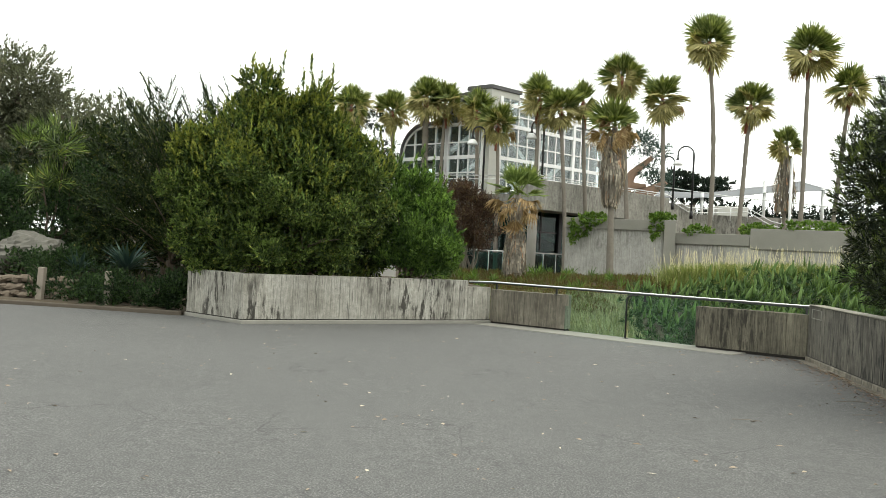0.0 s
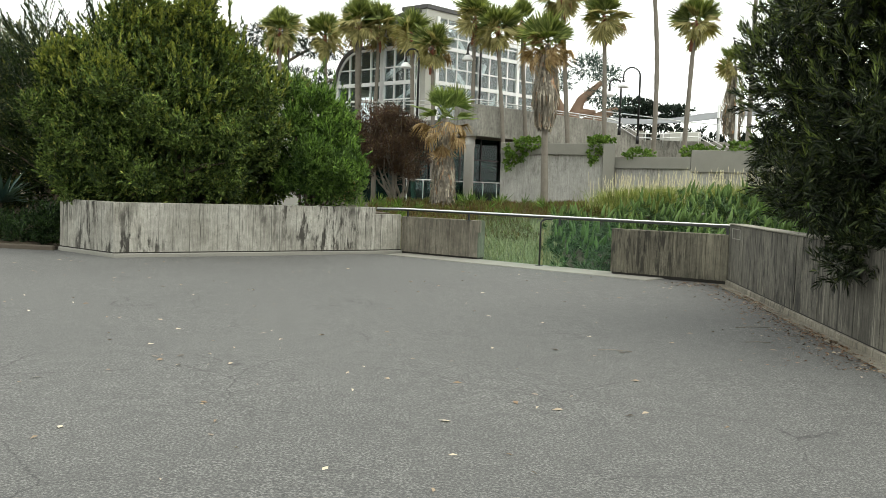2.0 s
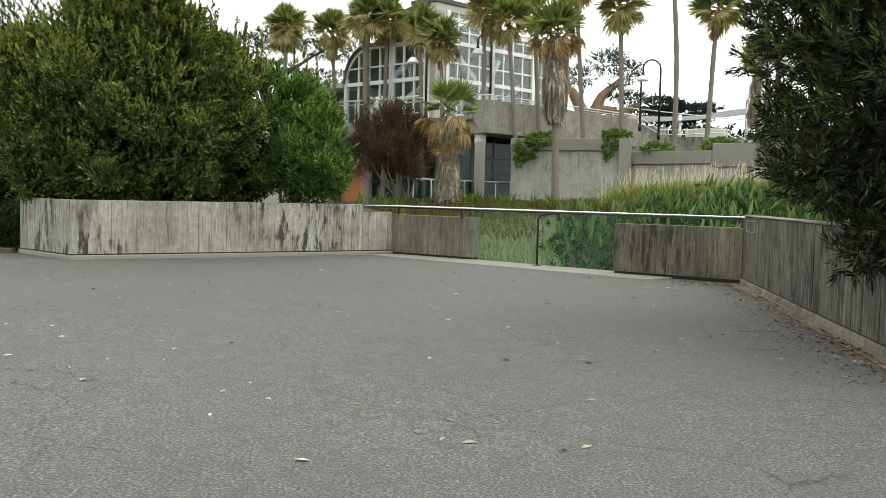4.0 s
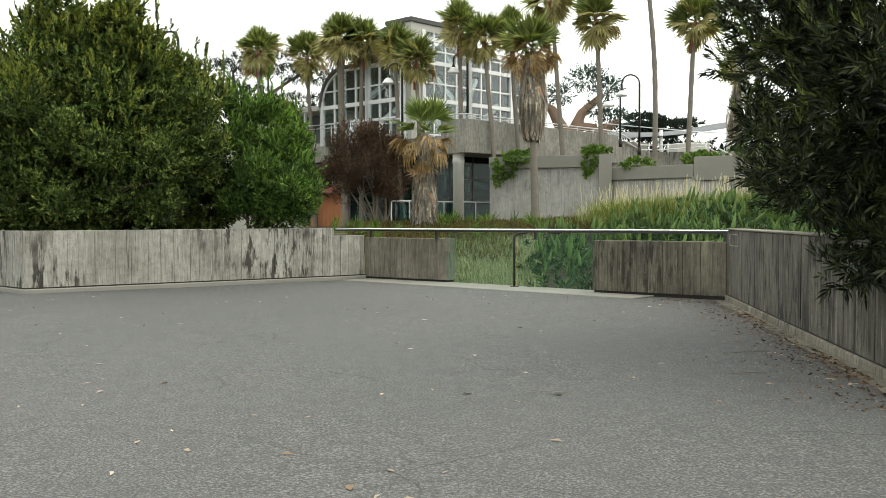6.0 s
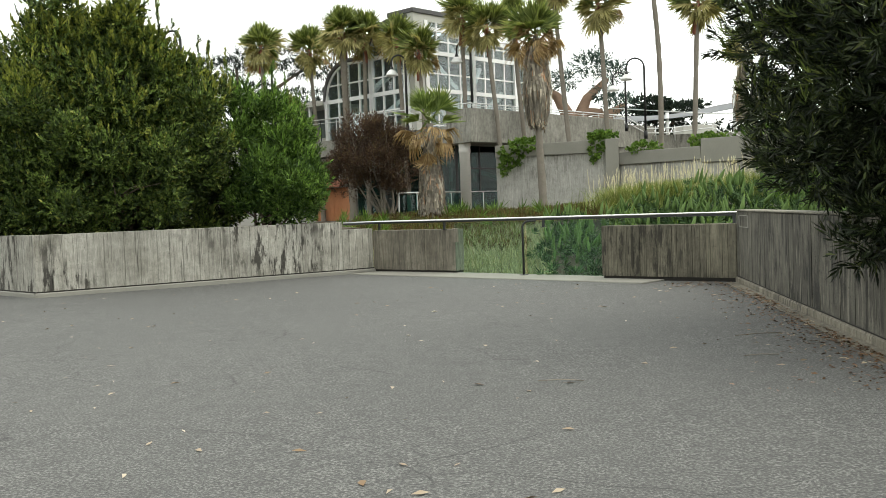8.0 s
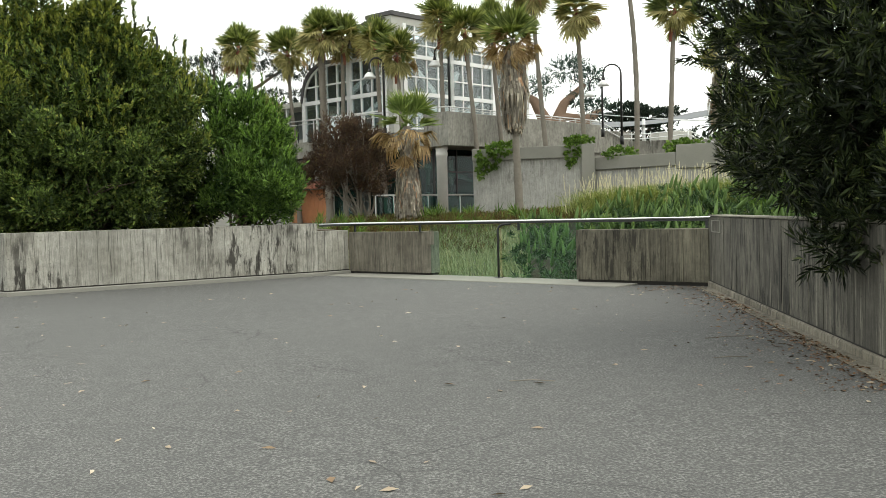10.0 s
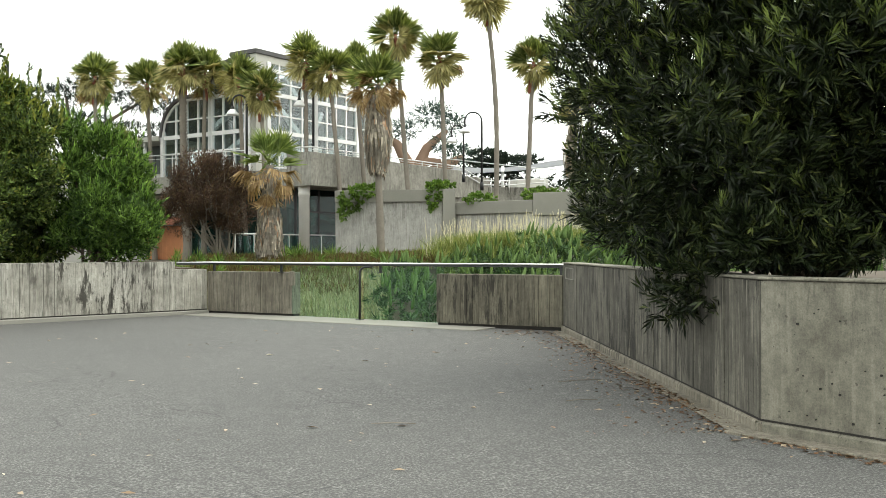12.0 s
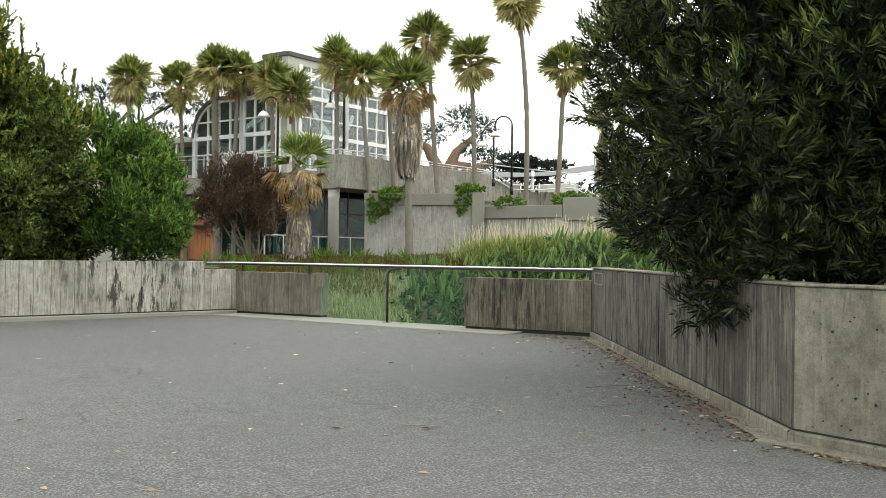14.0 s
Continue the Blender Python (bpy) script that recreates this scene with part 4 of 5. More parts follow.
def thatch(b_top, z0, z1, r_top, r_mid, r_low, n, lean=(0, 0)):
    """Hanging dead leaves in overlapping strips round a trunk."""
    out = []
    for _ in range(n):
        t = rng.random() ** 0.9
        z = z1 + (z0 - z1) * t
        rad = (r_top + (r_mid - r_top) * (t / 0.45) if t < 0.45 else r_mid + (r_low - r_mid) * ((t - 0.45) / 0.55)) * rng.uniform(0.72, 1.06)
        a = rng.uniform(0, 6.28)
        ln = rng.uniform(0.4, 0.95)
        c, s = math.cos(a), math.sin(a)
        w = rng.uniform(0.012, 0.038)
        cx, cy = b_top[0] + lean[0] * t, b_top[1] + lean[1] * t
        tw = rng.uniform(-0.08, 0.08)
        p = np.array([cx + c * rad * 0.8, cy + s * rad * 0.8, z])
        q = np.array([cx + c * rad * 1.05 - s * tw * 0.5, cy + s * rad * 1.05 + c * tw * 0.5, z - ln * 0.5])
        e = np.array([cx + c * rad * rng.uniform(0.85, 1.1) - s * tw, cy + s * rad * rng.uniform(0.85, 1.1) + c * tw, max(z - ln, z0 - 0.2)])
        sd = np.array([-s, c, 0.0]) * w
        out += [p - sd * 0.6, p + sd * 0.6, q + sd, q - sd, q - sd, q + sd, e + sd * 0.25, e - sd * 0.25]
    return np.array(out)


def palm(x, y, z, label, base=None, bow=(0, 0), r=0.105, fronds=32, size=1.0, kinds=("green", "olive"), skirt=None, sheath=True, hatch=False, low=-55, dry=0, seed=0):
    """A fan palm with its crown's heart at (x, y, z)."""
    g = np.random.default_rng(seed + 100)
    bx, by = base or (x, y)
    z0 = land_height(bx, by) if z < 12 else 0.5
    root = Vector((bx, by, z0 - 0.15))
    ob = empty("palm_tree", label, "palm tree", Matrix.Translation(root), "palms on the bank")
    top = Vector((x, y, z))
    pts, radii = [], []
    for k in range(31):
        t = k / 30
        mid = Vector((bow[0], bow[1], 0)) * math.sin(math.pi * t)
        pts.append(root.lerp(top, t) + mid + Vector((0.02 * math.sin(7 * t + seed), 0.02 * math.cos(5 * t), 0)))
        radii.append(r * (1.3 - 0.3 * min(t * 6, 1)) * (1 - 0.25 * t) * (1 + 0.05 * g.normal()))
    b = Build()
    b.tube(pts, radii, 12)
    if hatch:
        for k in range(46):
            t = 0.25 + 0.7 * k / 46
            c = root.lerp(top, t)
            for j in range(7):
                a = 2 * math.pi * (j + 0.5 * (k % 2)) / 7
                d = Vector((math.cos(a), math.sin(a), 0))
                sd = Vector((-d.y, d.x, 0)) * 0.06
                rr_ = r * 0.88
                b.add([c + d * rr_ - sd, c + d * rr_ + sd, c + d * (rr_ + 0.045) + Vector((0, 0, 0.09)) + sd * 0.5, c + d * (rr_ + 0.045) + Vector((0, 0, 0.09)) - sd * 0.5], [[0, 1, 2, 3]])
    part("trunk", b, PALM_BARK, ob)
    if sheath:
        b = Build()
        down = (pts[-2] - top).normalized()
        b.tube([top + down * 1.15, top + down * 0.45, top + Vector((0, 0, 0.1))], [r * 0.8, r * 1.05, r * 0.6], 10)
        for _ in range(14):
            a = g.uniform(0, 6.28)
            d = Vector((math.cos(a), math.sin(a), 0))
            s = top + down * g.uniform(0.1, 0.6) + d * r * 0.7
            b.tube([s, s + d * 0.1 + Vector((0, 0, 0.16))], [0.03, 0.012], 4)
        part("sheath", b, PALM_RED, ob, "reddish leaf bases")
    inv = Matrix.Translation(-root)
    total = fronds + dry
    for k in range(total):
        t = k / max(fronds - 1, 1)
        if k < fronds:
            e = 86 - (86 - low) * t ** 1.2 + g.normal() * 20
            kind = kinds[0] if t < 0.6 or len(kinds) == 1 else kinds[1]
        else:
            e, kind = -34 + g.normal() * 26, "dry"
        me = FRONDS[kind][g.integers(len(FRONDS[kind]))]
        az = 137.5 * k + g.normal() * 12
        s = size * g.uniform(0.72, 1.12)
        m = inv @ Matrix.Translation(top + Vector((0, 0, 0.05 - 0.25 * max(t - 0.5, 0)))) @ pose(0, 0, 0, 0, -e, az) @ pose(0, 0, 0, g.normal() * 46) @ Matrix.Scale(s, 4)
        piece("frond", me, ob, m)
    if skirt:
        zl, zh, rt, rm, rl, n = skirt
        part("skirt", quads("skirt", thatch((x, y), zl, zh, rt, rm, rl, n), PALM_SKIRT), PALM_SKIRT, ob, "shaggy skirt of dead grey fronds", "stuff")
    return ob


palm(3.36, 30.2, 6.75, "tall fan palm with a shaggy skirt of dead fronds", base=(3.45, 30.2), r=0.13, fronds=34, kinds=("green", "dry"), skirt=(4.1, 6.45, 0.34, 0.5, 0.24, 1200), sheath=False, dry=14, low=-35, size=0.98, seed=1)
palm(-0.08, 29.8, 4.05, "young fan palm with straw fronds and a broad skirt", base=(-0.02, 29.8), r=0.16, fronds=17, kinds=("young", "young"), skirt=(1.4, 3.95, 0.13, 0.36, 0.45, 1700), sheath=False, dry=16, low=20, size=1.08, seed=2)
for k, (x, y, z, base, bow, kw) in enumerate((
        (-7.4, 42.0, 8.75, (-7.3, 42.0), (0, 0), dict(size=1.05)),
        (-5.45, 43.5, 8.75, (-5.1, 43.5), (0, 0), dict(size=1.05)),
        (-6.6, 43.8, 6.0, (-6.6, 43.8), (0, 0), dict(size=0.8, fronds=22)),
        (-3.75, 41.2, 9.15, (-3.55, 41.2), (0, 0), dict(size=1.05, hatch=True, r=0.16)),
        (-2.85, 41.6, 9.0, (-2.9, 41.6), (0, 0), dict(size=1.05)),
        (-1.35, 39.6, 8.45, (-1.0, 39.6), (0, 0), dict(size=0.95)),
        (-0.42, 38.0, 7.65, (-0.2, 38.0), (0, 0), dict(size=0.95, r=0.1)),
        (1.35, 37.6, 8.9, (1.3, 37.6), (0, 0), dict(size=1.0, r=0.1)),
        (2.25, 37.0, 8.35, (2.75, 37.0), (0.05, 0), dict(size=1.0, r=0.1)),
        (3.35, 38.0, 8.85, (3.9, 38.0), (0, 0), dict(size=0.85, fronds=24)),
        (4.75, 36.5, 9.75, (5.4, 36.3), (0.05, 0), dict(size=1.05)),
        (6.35, 35.6, 8.75, (6.75, 35.6), (0, 0), dict(size=1.05)),
        (8.05, 35.0, 11.1, (8.4, 35.0), (0.22, 0), dict(size=1.15)),
        (10.0, 35.2, 8.6, (9.7, 35.2), (-0.08, 0), dict(size=1.0)),
        (12.3, 35.0, 10.95, (12.2, 35.0), (0, 0), dict(size=1.15)),
        (14.5, 36.0, 9.7, (13.8, 36.0), (0, 0), dict(size=1.0)),
        (12.4, 37.4, 7.3, (12.5, 37.4), (0, 0), dict(size=0.8, fronds=24, skirt=(4.6, 6.9, 0.3, 0.55, 0.35, 400), sheath=False)),
)):
    kw.setdefault("fronds", 34)
    palm(x, y, z, "tall slender fan palm with a dense green crown", base=base, bow=bow, seed=10 + k, dry=2, **kw)

# ---- shrubs of the planters ----
shrub("large_shrub", "dense olive-green shrub behind the concrete planter wall", "shrub",
      [((-7.1, 19.6, 3.0), (2.65, 1.8, 2.0)), ((-7.7, 19.8, 4.4), (1.45, 1.25, 1.2)), ((-6.15, 19.7, 4.1), (1.3, 1.1, 1.05)), ((-9.0, 19.7, 3.4), (0.9, 0.9, 1.0)), ((-4.95, 19.6, 3.1), (0.65, 0.7, 0.9)),
       ((-8.5, 19.5, 2.0), (1.0, 0.9, 0.9)), ((-5.45, 20.0, 1.8), (0.45, 0.5, 0.75)), ((-6.8, 18.7, 2.1), (1.9, 0.9, 1.0)), ((-7.0, 19.8, 4.85), (0.85, 0.75, 0.75)), ((-7.35, 19.3, 5.6), (0.32, 0.3, 0.6)), ((-6.05, 19.4, 5.4), (0.35, 0.3, 0.7))],
      24000, SHRUB_LEFT, 0.095, 0.04, 9, 0.16, 0.6, (-6.5, 19.7, 1.0), 12, 0.06, 0.45, 0.14, 1.08, tufts=11, tips=(LIT_NEW_GROWTH, 2.9, 5.6, 0.75),
      shoots=[(x, 19.4, z - 1.5, z) for x, z in ((-7.76, 6.45), (-7.55, 6.2), (-7.2, 6.5), (-6.75, 6.1), (-6.2, 6.55), (-5.95, 6.3), (-5.75, 5.9), (-5.4, 5.6), (-5.15, 5.3), (-4.75, 4.95), (-4.5, 4.9), (-4.3, 4.6), (-8.1, 5.9))])
shrub("small_shrub", "bright green narrow-leaved shrub behind the planter wall", "shrub",
      [((-3.45, 20.7, 2.15), (0.95, 0.8, 0.95)), ((-3.05, 20.9, 2.1), (0.55, 0.6, 0.8)), ((-3.5, 20.8, 3.2), (0.55, 0.45, 0.7)), ((-4.1, 20.8, 3.3), (0.36, 0.4, 0.75)), ((-2.95, 20.9, 3.15), (0.34, 0.34, 0.6)), ((-3.25, 20.6, 1.6), (0.75, 0.55, 0.5))],
      4800, SHRUB_BRIGHT, 0.12, 0.034, 9, 0.2, 0.75, (-3.7, 20.6, 1.0), 7, 0.05, 0.5, 0.18, 1.08, tufts=6, tips=(LIT_FRESH_TIPS, 2.0, 3.8, 0.3),
      shoots=[(x, 20.8, z - 1.2, z) for x, z in ((-4.25, 4.35), (-4.05, 4.1), (-3.8, 3.9), (-3.55, 4.3), (-3.3, 4.55), (-3.15, 4.2), (-2.85, 4.0), (-2.7, 3.6))])
shrub("dark_shrub", "big dark shrub with long narrow leaves overhanging the wall", "shrub",
      [((5.0, 8.6, 3.2), (2.25, 2.2, 1.75)), ((4.5, 7.9, 2.4), (1.5, 1.5, 1.3)), ((3.95, 9.0, 3.6), (0.95, 1.0, 1.0)), ((5.6, 7.0, 2.9), (1.7, 1.7, 1.75)), ((4.9, 8.8, 4.5), (1.5, 1.5, 0.95)), ((6.6, 6.2, 3.2), (1.8, 1.8, 2.0)),
       ((3.7, 8.6, 2.0), (0.65, 0.9, 0.85)), ((3.6, 7.75, 1.25), (0.24, 0.35, 0.45)), ((5.2, 10.3, 2.8), (1.6, 1.4, 1.7)), ((5.3, 6.6, 1.6), (1.3, 0.9, 0.6)), ((4.6, 7.2, 1.5), (0.9, 0.7, 0.45)), ((4.2, 6.95, 1.33), (0.45, 0.45, 0.2))],
      17500, SHRUB_DARK, 0.125, 0.021, 10, 0.13, 0.45, (5.2, 8.3, 1.0), 14, 0.035, 0.5, 0.17, 0.72, 0.08, tips=(LIT_OLIVE_TIPS, 1.4, 3.6, 0.4),
      keep=lambda p: (p[:, 2] > 1.2 + 0.02 * (p[:, 0] - 3.6)) | ((p[:, 0] < 3.95) & (p[:, 1] > 7.3)))
# dark inner growth that closes the view into the crowns
for name, label, root, blobs, n, mat in (
        ("inner_growth", "shaded inner twigs and leaves of the large shrub", (-6.5, 19.9, 1.0), [((-6.6, 19.8, 3.0), (1.9, 1.2, 1.8)), ((-6.4, 19.8, 4.2), (1.4, 0.9, 0.9)), ((-7.5, 20.6, 1.7), (1.5, 0.6, 0.75)), ((-5.9, 20.9, 1.6), (1.1, 0.5, 0.7)), ((-4.75, 21.3, 1.75), (0.5, 0.35, 0.85))], 4200, SHRUB_LEFT),
        ("inner_growth", "shaded inner twigs and leaves of the dark shrub", (5.6, 8.6, 1.0), [((5.3, 8.7, 3.0), (1.6, 1.6, 1.7)), ((6.2, 7.2, 2.9), (1.5, 1.5, 1.6)), ((5.4, 8.2, 4.0), (1.5, 1.4, 0.8))], 5200, SHRUB_DARK)):
    shrub(name, label, "shrub", blobs, n, mat, 0.16, 0.05, 9, 0.2, 0.3, root, 6, 0.05, 0.9, 0.1, 1.1)
# maroon tree in front of the building
shrub("maroon_tree", "round dark maroon-leaved tree with a forked pale trunk", "tree",
      [((-2.1, 33.0, 3.3), (1.35, 1.2, 1.25)), ((-2.9, 33.0, 2.75), (0.75, 0.9, 0.9)), ((-1.25, 33.0, 3.0), (0.8, 0.9, 1.1)), ((-1.9, 33.0, 4.0), (0.9, 0.8, 0.6))],
      6500, MAROON, 0.075, 0.026, 8, 0.34, 1.0, (-1.66, 33.0, 0.9), 12, 0.06, 0.6, 0.14, 1.75, bark=PALM_BARK)

# ---- bank behind the glass ----
def bed(name, label, category, verts, material):
    return tagged(part(name, quads(name, verts, material), material), label, category, kind="stuff")


def scatter(x0, x1, y0, y1, n, inside=None):
    x, y = rng.uniform(x0, x1, n), rng.uniform(y0, y1, n)
    if inside is not None:
        ok = inside(x, y)
        x, y = x[ok], y[ok]
    return np.stack([x, y, on_land(x, y)], 1)


def behind_guard(x, y, gap=0.35):
    """True behind the line of the back parapet."""
    d = RAIL_M.col[1].to_3d()
    return (x - WB_LEFT[0]) * d.x + (y - WB_LEFT[1]) * d.y > gap


p = scatter(-1.8, 3.4, 18.4, 25.5, 9000, lambda x, y: behind_guard(x, y) & (x < 2.2 + 0.12 * (y - 18)))
bed("meadow_grass", "soft yellow-green long grass behind the glass", "grass", blades(p, 0.42, 0.6, 0.014), MEADOW)
ECHIUM_CONE = plain("echium_bud", (0.10, 0.17, 0.042), 0.8, vary=0.5, scale=22, fine=60)
# echium: upright candle-like leaf spikes over grey-green rosettes
p = scatter(1.4, 13, 15.5, 25.5, 1000, lambda x, y: behind_guard(x, y, 0.5) & (x > 1.9 + 0.16 * (y - 18)) & (y < 23.2 + 0.2 * x) & (y < 25))
hump = 0.40 + 0.40 * np.array([noise.noise((q[0] * 0.8, q[1] * 0.8, 0)) for q in p]) + 0.30 * rng.random(len(p)) + 0.02 * (p[:, 1] - 17)
core = p + np.stack([0 * hump, 0 * hump, hump], 1)
ax = unit(np.array([0.0, -0.25, 1.0]) + 0.26 * rng.normal(size=p.shape))
high = rng.uniform(0.26, 0.42, len(p))
cones = Build()
for o, d, h in zip(core, ax, high):
    r = h * rng.uniform(0.10, 0.14)
    cones.tube([Vector(o + d * h * t) for t in (0, 0.12, 0.35, 0.6, 0.85, 1.0)], [r * 0.5, r * 0.95, r, r * 0.78, r * 0.42, r * 0.08], 7)
tagged(part("echium_spikes", cones, ECHIUM_CONE), "green candle-shaped echium flower spikes", "shrub", kind="stuff")
fuzz = [sprigs(core[k:k + 1], ax[k:k + 1], 46, s, 0.06, 0.018, 0.9) for k, s in enumerate(high)]
bed("echium_bracts", "small green leaves clothing the echium spikes", "shrub", np.concatenate(fuzz), ECHIUM)
p2 = np.concatenate([p, p, p, p])
c2 = p2 + np.stack([rng.normal(size=len(p2)) * 0.2, rng.normal(size=len(p2)) * 0.2, np.tile(hump, 4) * rng.random(len(p2)) * 0.95], 1)
bed("echium_leaves", "grey-green narrow echium leaves under the spikes", "shrub",
    sprigs(c2, unit(np.array([0, -0.5, 0.6]) + 0.6 * rng.normal(size=c2.shape)), 16, 0.12, 0.19, 0.034, 1.5), ECHIUM_BLUE)
# tall plumed grass clumps
def clumps(centres, n, height, spread):
    out = []
    for cx, cy, s in centres:
        k = int(n * s)
        x, y = cx + rng.normal(size=k) * spread * s, cy + rng.normal(size=k) * spread * s
        out.append(np.stack([x, y, on_land(x, y)], 1))
    return np.concatenate(out)


cl = [(5.3, 27.0, 1.0), (5.9, 28.2, 1.0), (6.6, 26.8, 1.0), (7.4, 27.6, 1.1), (8.2, 26.4, 1.0), (8.8, 27.2, 1.0), (9.5, 26.0, 1.0), (10.3, 25.4, 0.8), (7.1, 28.6, 0.9)]
p = clumps(cl, 1500, 1.0, 0.42)
bed("tall_grass", "tall arching ornamental grass on the bank", "grass", blades(p, 0.8, 0.85, 0.016), GRASS)
p = clumps(cl, 24, 1.0, 0.42)
st = p + np.array([0, 0, 1.0]) * rng.uniform(0.5, 0.85, (len(p), 1))
axp = unit(np.array([0, 0, 1.0]) + 0.14 * rng.normal(size=p.shape))
bed("grass_plumes", "pale feathery grass plumes", "grass", np.concatenate([sprigs(st, axp, 26, 0.46, 0.07, 0.018, 0.35), blades(p, 0.9, 0.1, 0.008)]), PLUME)
p, w = lumps([((10.6, 23.0, 1.4), (1.6, 1.4, 0.9)), ((9.0, 22.0, 1.0), (1.3, 1.2, 0.6)), ((12.5, 22.5, 1.5), (1.8, 1.6, 1.0))], 1500, 0.4)
bed("bank_shrub", "mixed green shrubs on the upper bank", "shrub", sprigs(p, unit(w + np.array([0, 0, 0.6])), 12, 0.18, 0.12, 0.025, 1.0), IVY)
# rusty groundcover and green fern-like plants in front of the building
p = scatter(-2.6, 5.0, 22.5, 31.5, 2600, lambda x, y: behind_guard(x, y, 2.2) & ((y > 26) | (x < 2.2)))
bed("groundcover", "rusty brown and green low groundcover", "groundcover", sprigs(p + np.array([0, 0, 0.12]), unit(np.array([0, 0, 1.0]) + 0.5 * rng.normal(size=p.shape)), 14, 0.16, 0.17, 0.022, 1.3), RUST)
p = scatter(-3.2, 3.2, 26.0, 31.5, 36)
bed("bank_ferns", "loose green fern-like plants below the building", "plant", sprigs(p + np.array([0, 0, 0.2]), unit(np.array([0, 0, 1.0]) + 0.5 * rng.normal(size=p.shape)), 18, 0.2, 0.36, 0.035, 1.3), IVY)

# ivy over the wall tops
for blobs, n in (([((2.75, 33.0, 3.2), (0.38, 0.3, 0.36)), ((3.2, 32.9, 3.5), (0.5, 0.35, 0.2)), ((2.5, 32.9, 2.8), (0.16, 0.16, 0.25))], 260),
                 ([((5.6, 32.15, 3.45), (0.28, 0.25, 0.3)), ((5.8, 32.3, 3.62), (0.45, 0.3, 0.14)), ((5.5, 32.05, 3.1), (0.14, 0.12, 0.28))], 200),
                 ([((7.1, 31.7, 3.15), (0.5, 0.3, 0.16))], 120), ([((8.9, 30.4, 3.25), (0.6, 0.3, 0.18))], 140), ([((10.6, 29.3, 3.4), (1.2, 0.4, 0.14))], 200)):
    p, w = lumps(blobs, n, 0.5)
    bed("ivy", "bright green ivy spilling over the wall cap", "ivy", sprigs(p, unit(w + 0.5 * rng.normal(size=p.shape)), 6, 0.08, 0.12, 0.085, 1.2), IVY)

# ---- lamps ----
def street_lamp(x, y, z0, z1, reach, label="black gooseneck lamp post with a white bell shade"):
    ob = empty("street_lamp", label, "lamp post", Matrix.Translation((x, y, z0)), "gooseneck lamps")
    r = abs(reach) / 2
    b = Build()
    pts = [(x, y, z0), (x, y, z1 - r)] + [(x + reach / 2 * (1 - math.cos(a)), y, z1 - r + r * math.sin(a)) for a in np.linspace(0.25, math.pi, 10)] + [(x + reach, y, z1 - r - 0.25)]
    b.tube(pts, [0.05, 0.045] + [0.035] * 11, 8)
    b.tube([(x, y, z0), (x, y, z0 + 0.35)], 0.08, 10)
    part("pole", b, BLACK, ob)
    b = Build()
    zt = z1 - r - 0.25
    b.tube([(x + reach, y, zt + 0.08), (x + reach, y, zt), (x + reach, y, zt - 0.04)], [0.05, 0.07, 0.09], 12)
    part("fitter", b, BLACK, ob)
    b = Build()
    b.tube([(x + reach, y, zt - 0.04), (x + reach, y, zt - 0.1), (x + reach, y, zt - 0.2), (x + reach, y, zt - 0.28)], [0.08, 0.15, 0.22, 0.25], 16)
    part("shade", b, LAMP_WHITE, ob, "white enamel bell shade")
    return ob


street_lamp(1.62, 37.6, 4.4, 7.9, -0.55)
street_lamp(-0.98, 38.0, 4.4, 7.55, -0.55)
street_lamp(8.6, 42.0, 4.5, 7.1, -0.55)
street_lamp(9.0, 40.0, 4.0, 7.4, -0.75)
street_lamp(-6.98, 42.0, 1.0, 8.75, -0.4)
street_lamp(-7.8, 30.0, 1.0, 7.25, -0.5)

# ---- distance beyond the building ----
def far_tree(label, root, limbs, blobs, n, material, leaf, width, bark, r=0.35):
    ob = empty("tree", label, "tree", Matrix.Translation(root))
    b = Build()
    for pts in limbs:
        pts = [Vector(p) for p in pts]
        b.tube(pts, [r * (1 - 0.75 * k / (len(pts) - 1)) for k in range(len(pts))], 9)
    part("trunk", b, bark, ob)
    p, w = lumps(blobs, n, 0.6, 0.22)
    part("crown", quads("crown", sprigs(p, unit(w + np.array([0, 0, 0.3]) + 0.5 * rng.normal(size=p.shape)), 8, 0.35, leaf, width, 1.0), material), material, ob, kind="stuff")
    return ob


far_tree("pale tan-barked tree with thick bent limbs and blue-green tufts", (7.9, 50, 4.2),
         [[(7.9, 50, 4.2), (7.8, 50, 6.0), (8.2, 50, 6.9), (9.3, 50, 7.9)], [(7.6, 50, 4.2), (7.2, 50, 6.0), (6.6, 50, 7.1), (6.0, 50, 7.5)], [(8.4, 50, 5.4), (9.4, 50, 6.0), (10.2, 50, 6.5)], [(6.8, 50, 5.0), (8.0, 50, 6.2), (9.0, 50, 6.2)]],
         [((8.5, 50, 8.7), (0.95, 0.6, 0.55)), ((9.6, 50, 8.2), (0.6, 0.5, 0.45)), ((7.0, 50, 7.9), (0.6, 0.5, 0.4)), ((9.9, 50, 6.6), (0.7, 0.5, 0.4)), ((9.0, 50, 7.1), (0.5, 0.5, 0.3))], 800, BLUE_LEAF, 0.15, 0.05, TAN_BARK, 0.5)
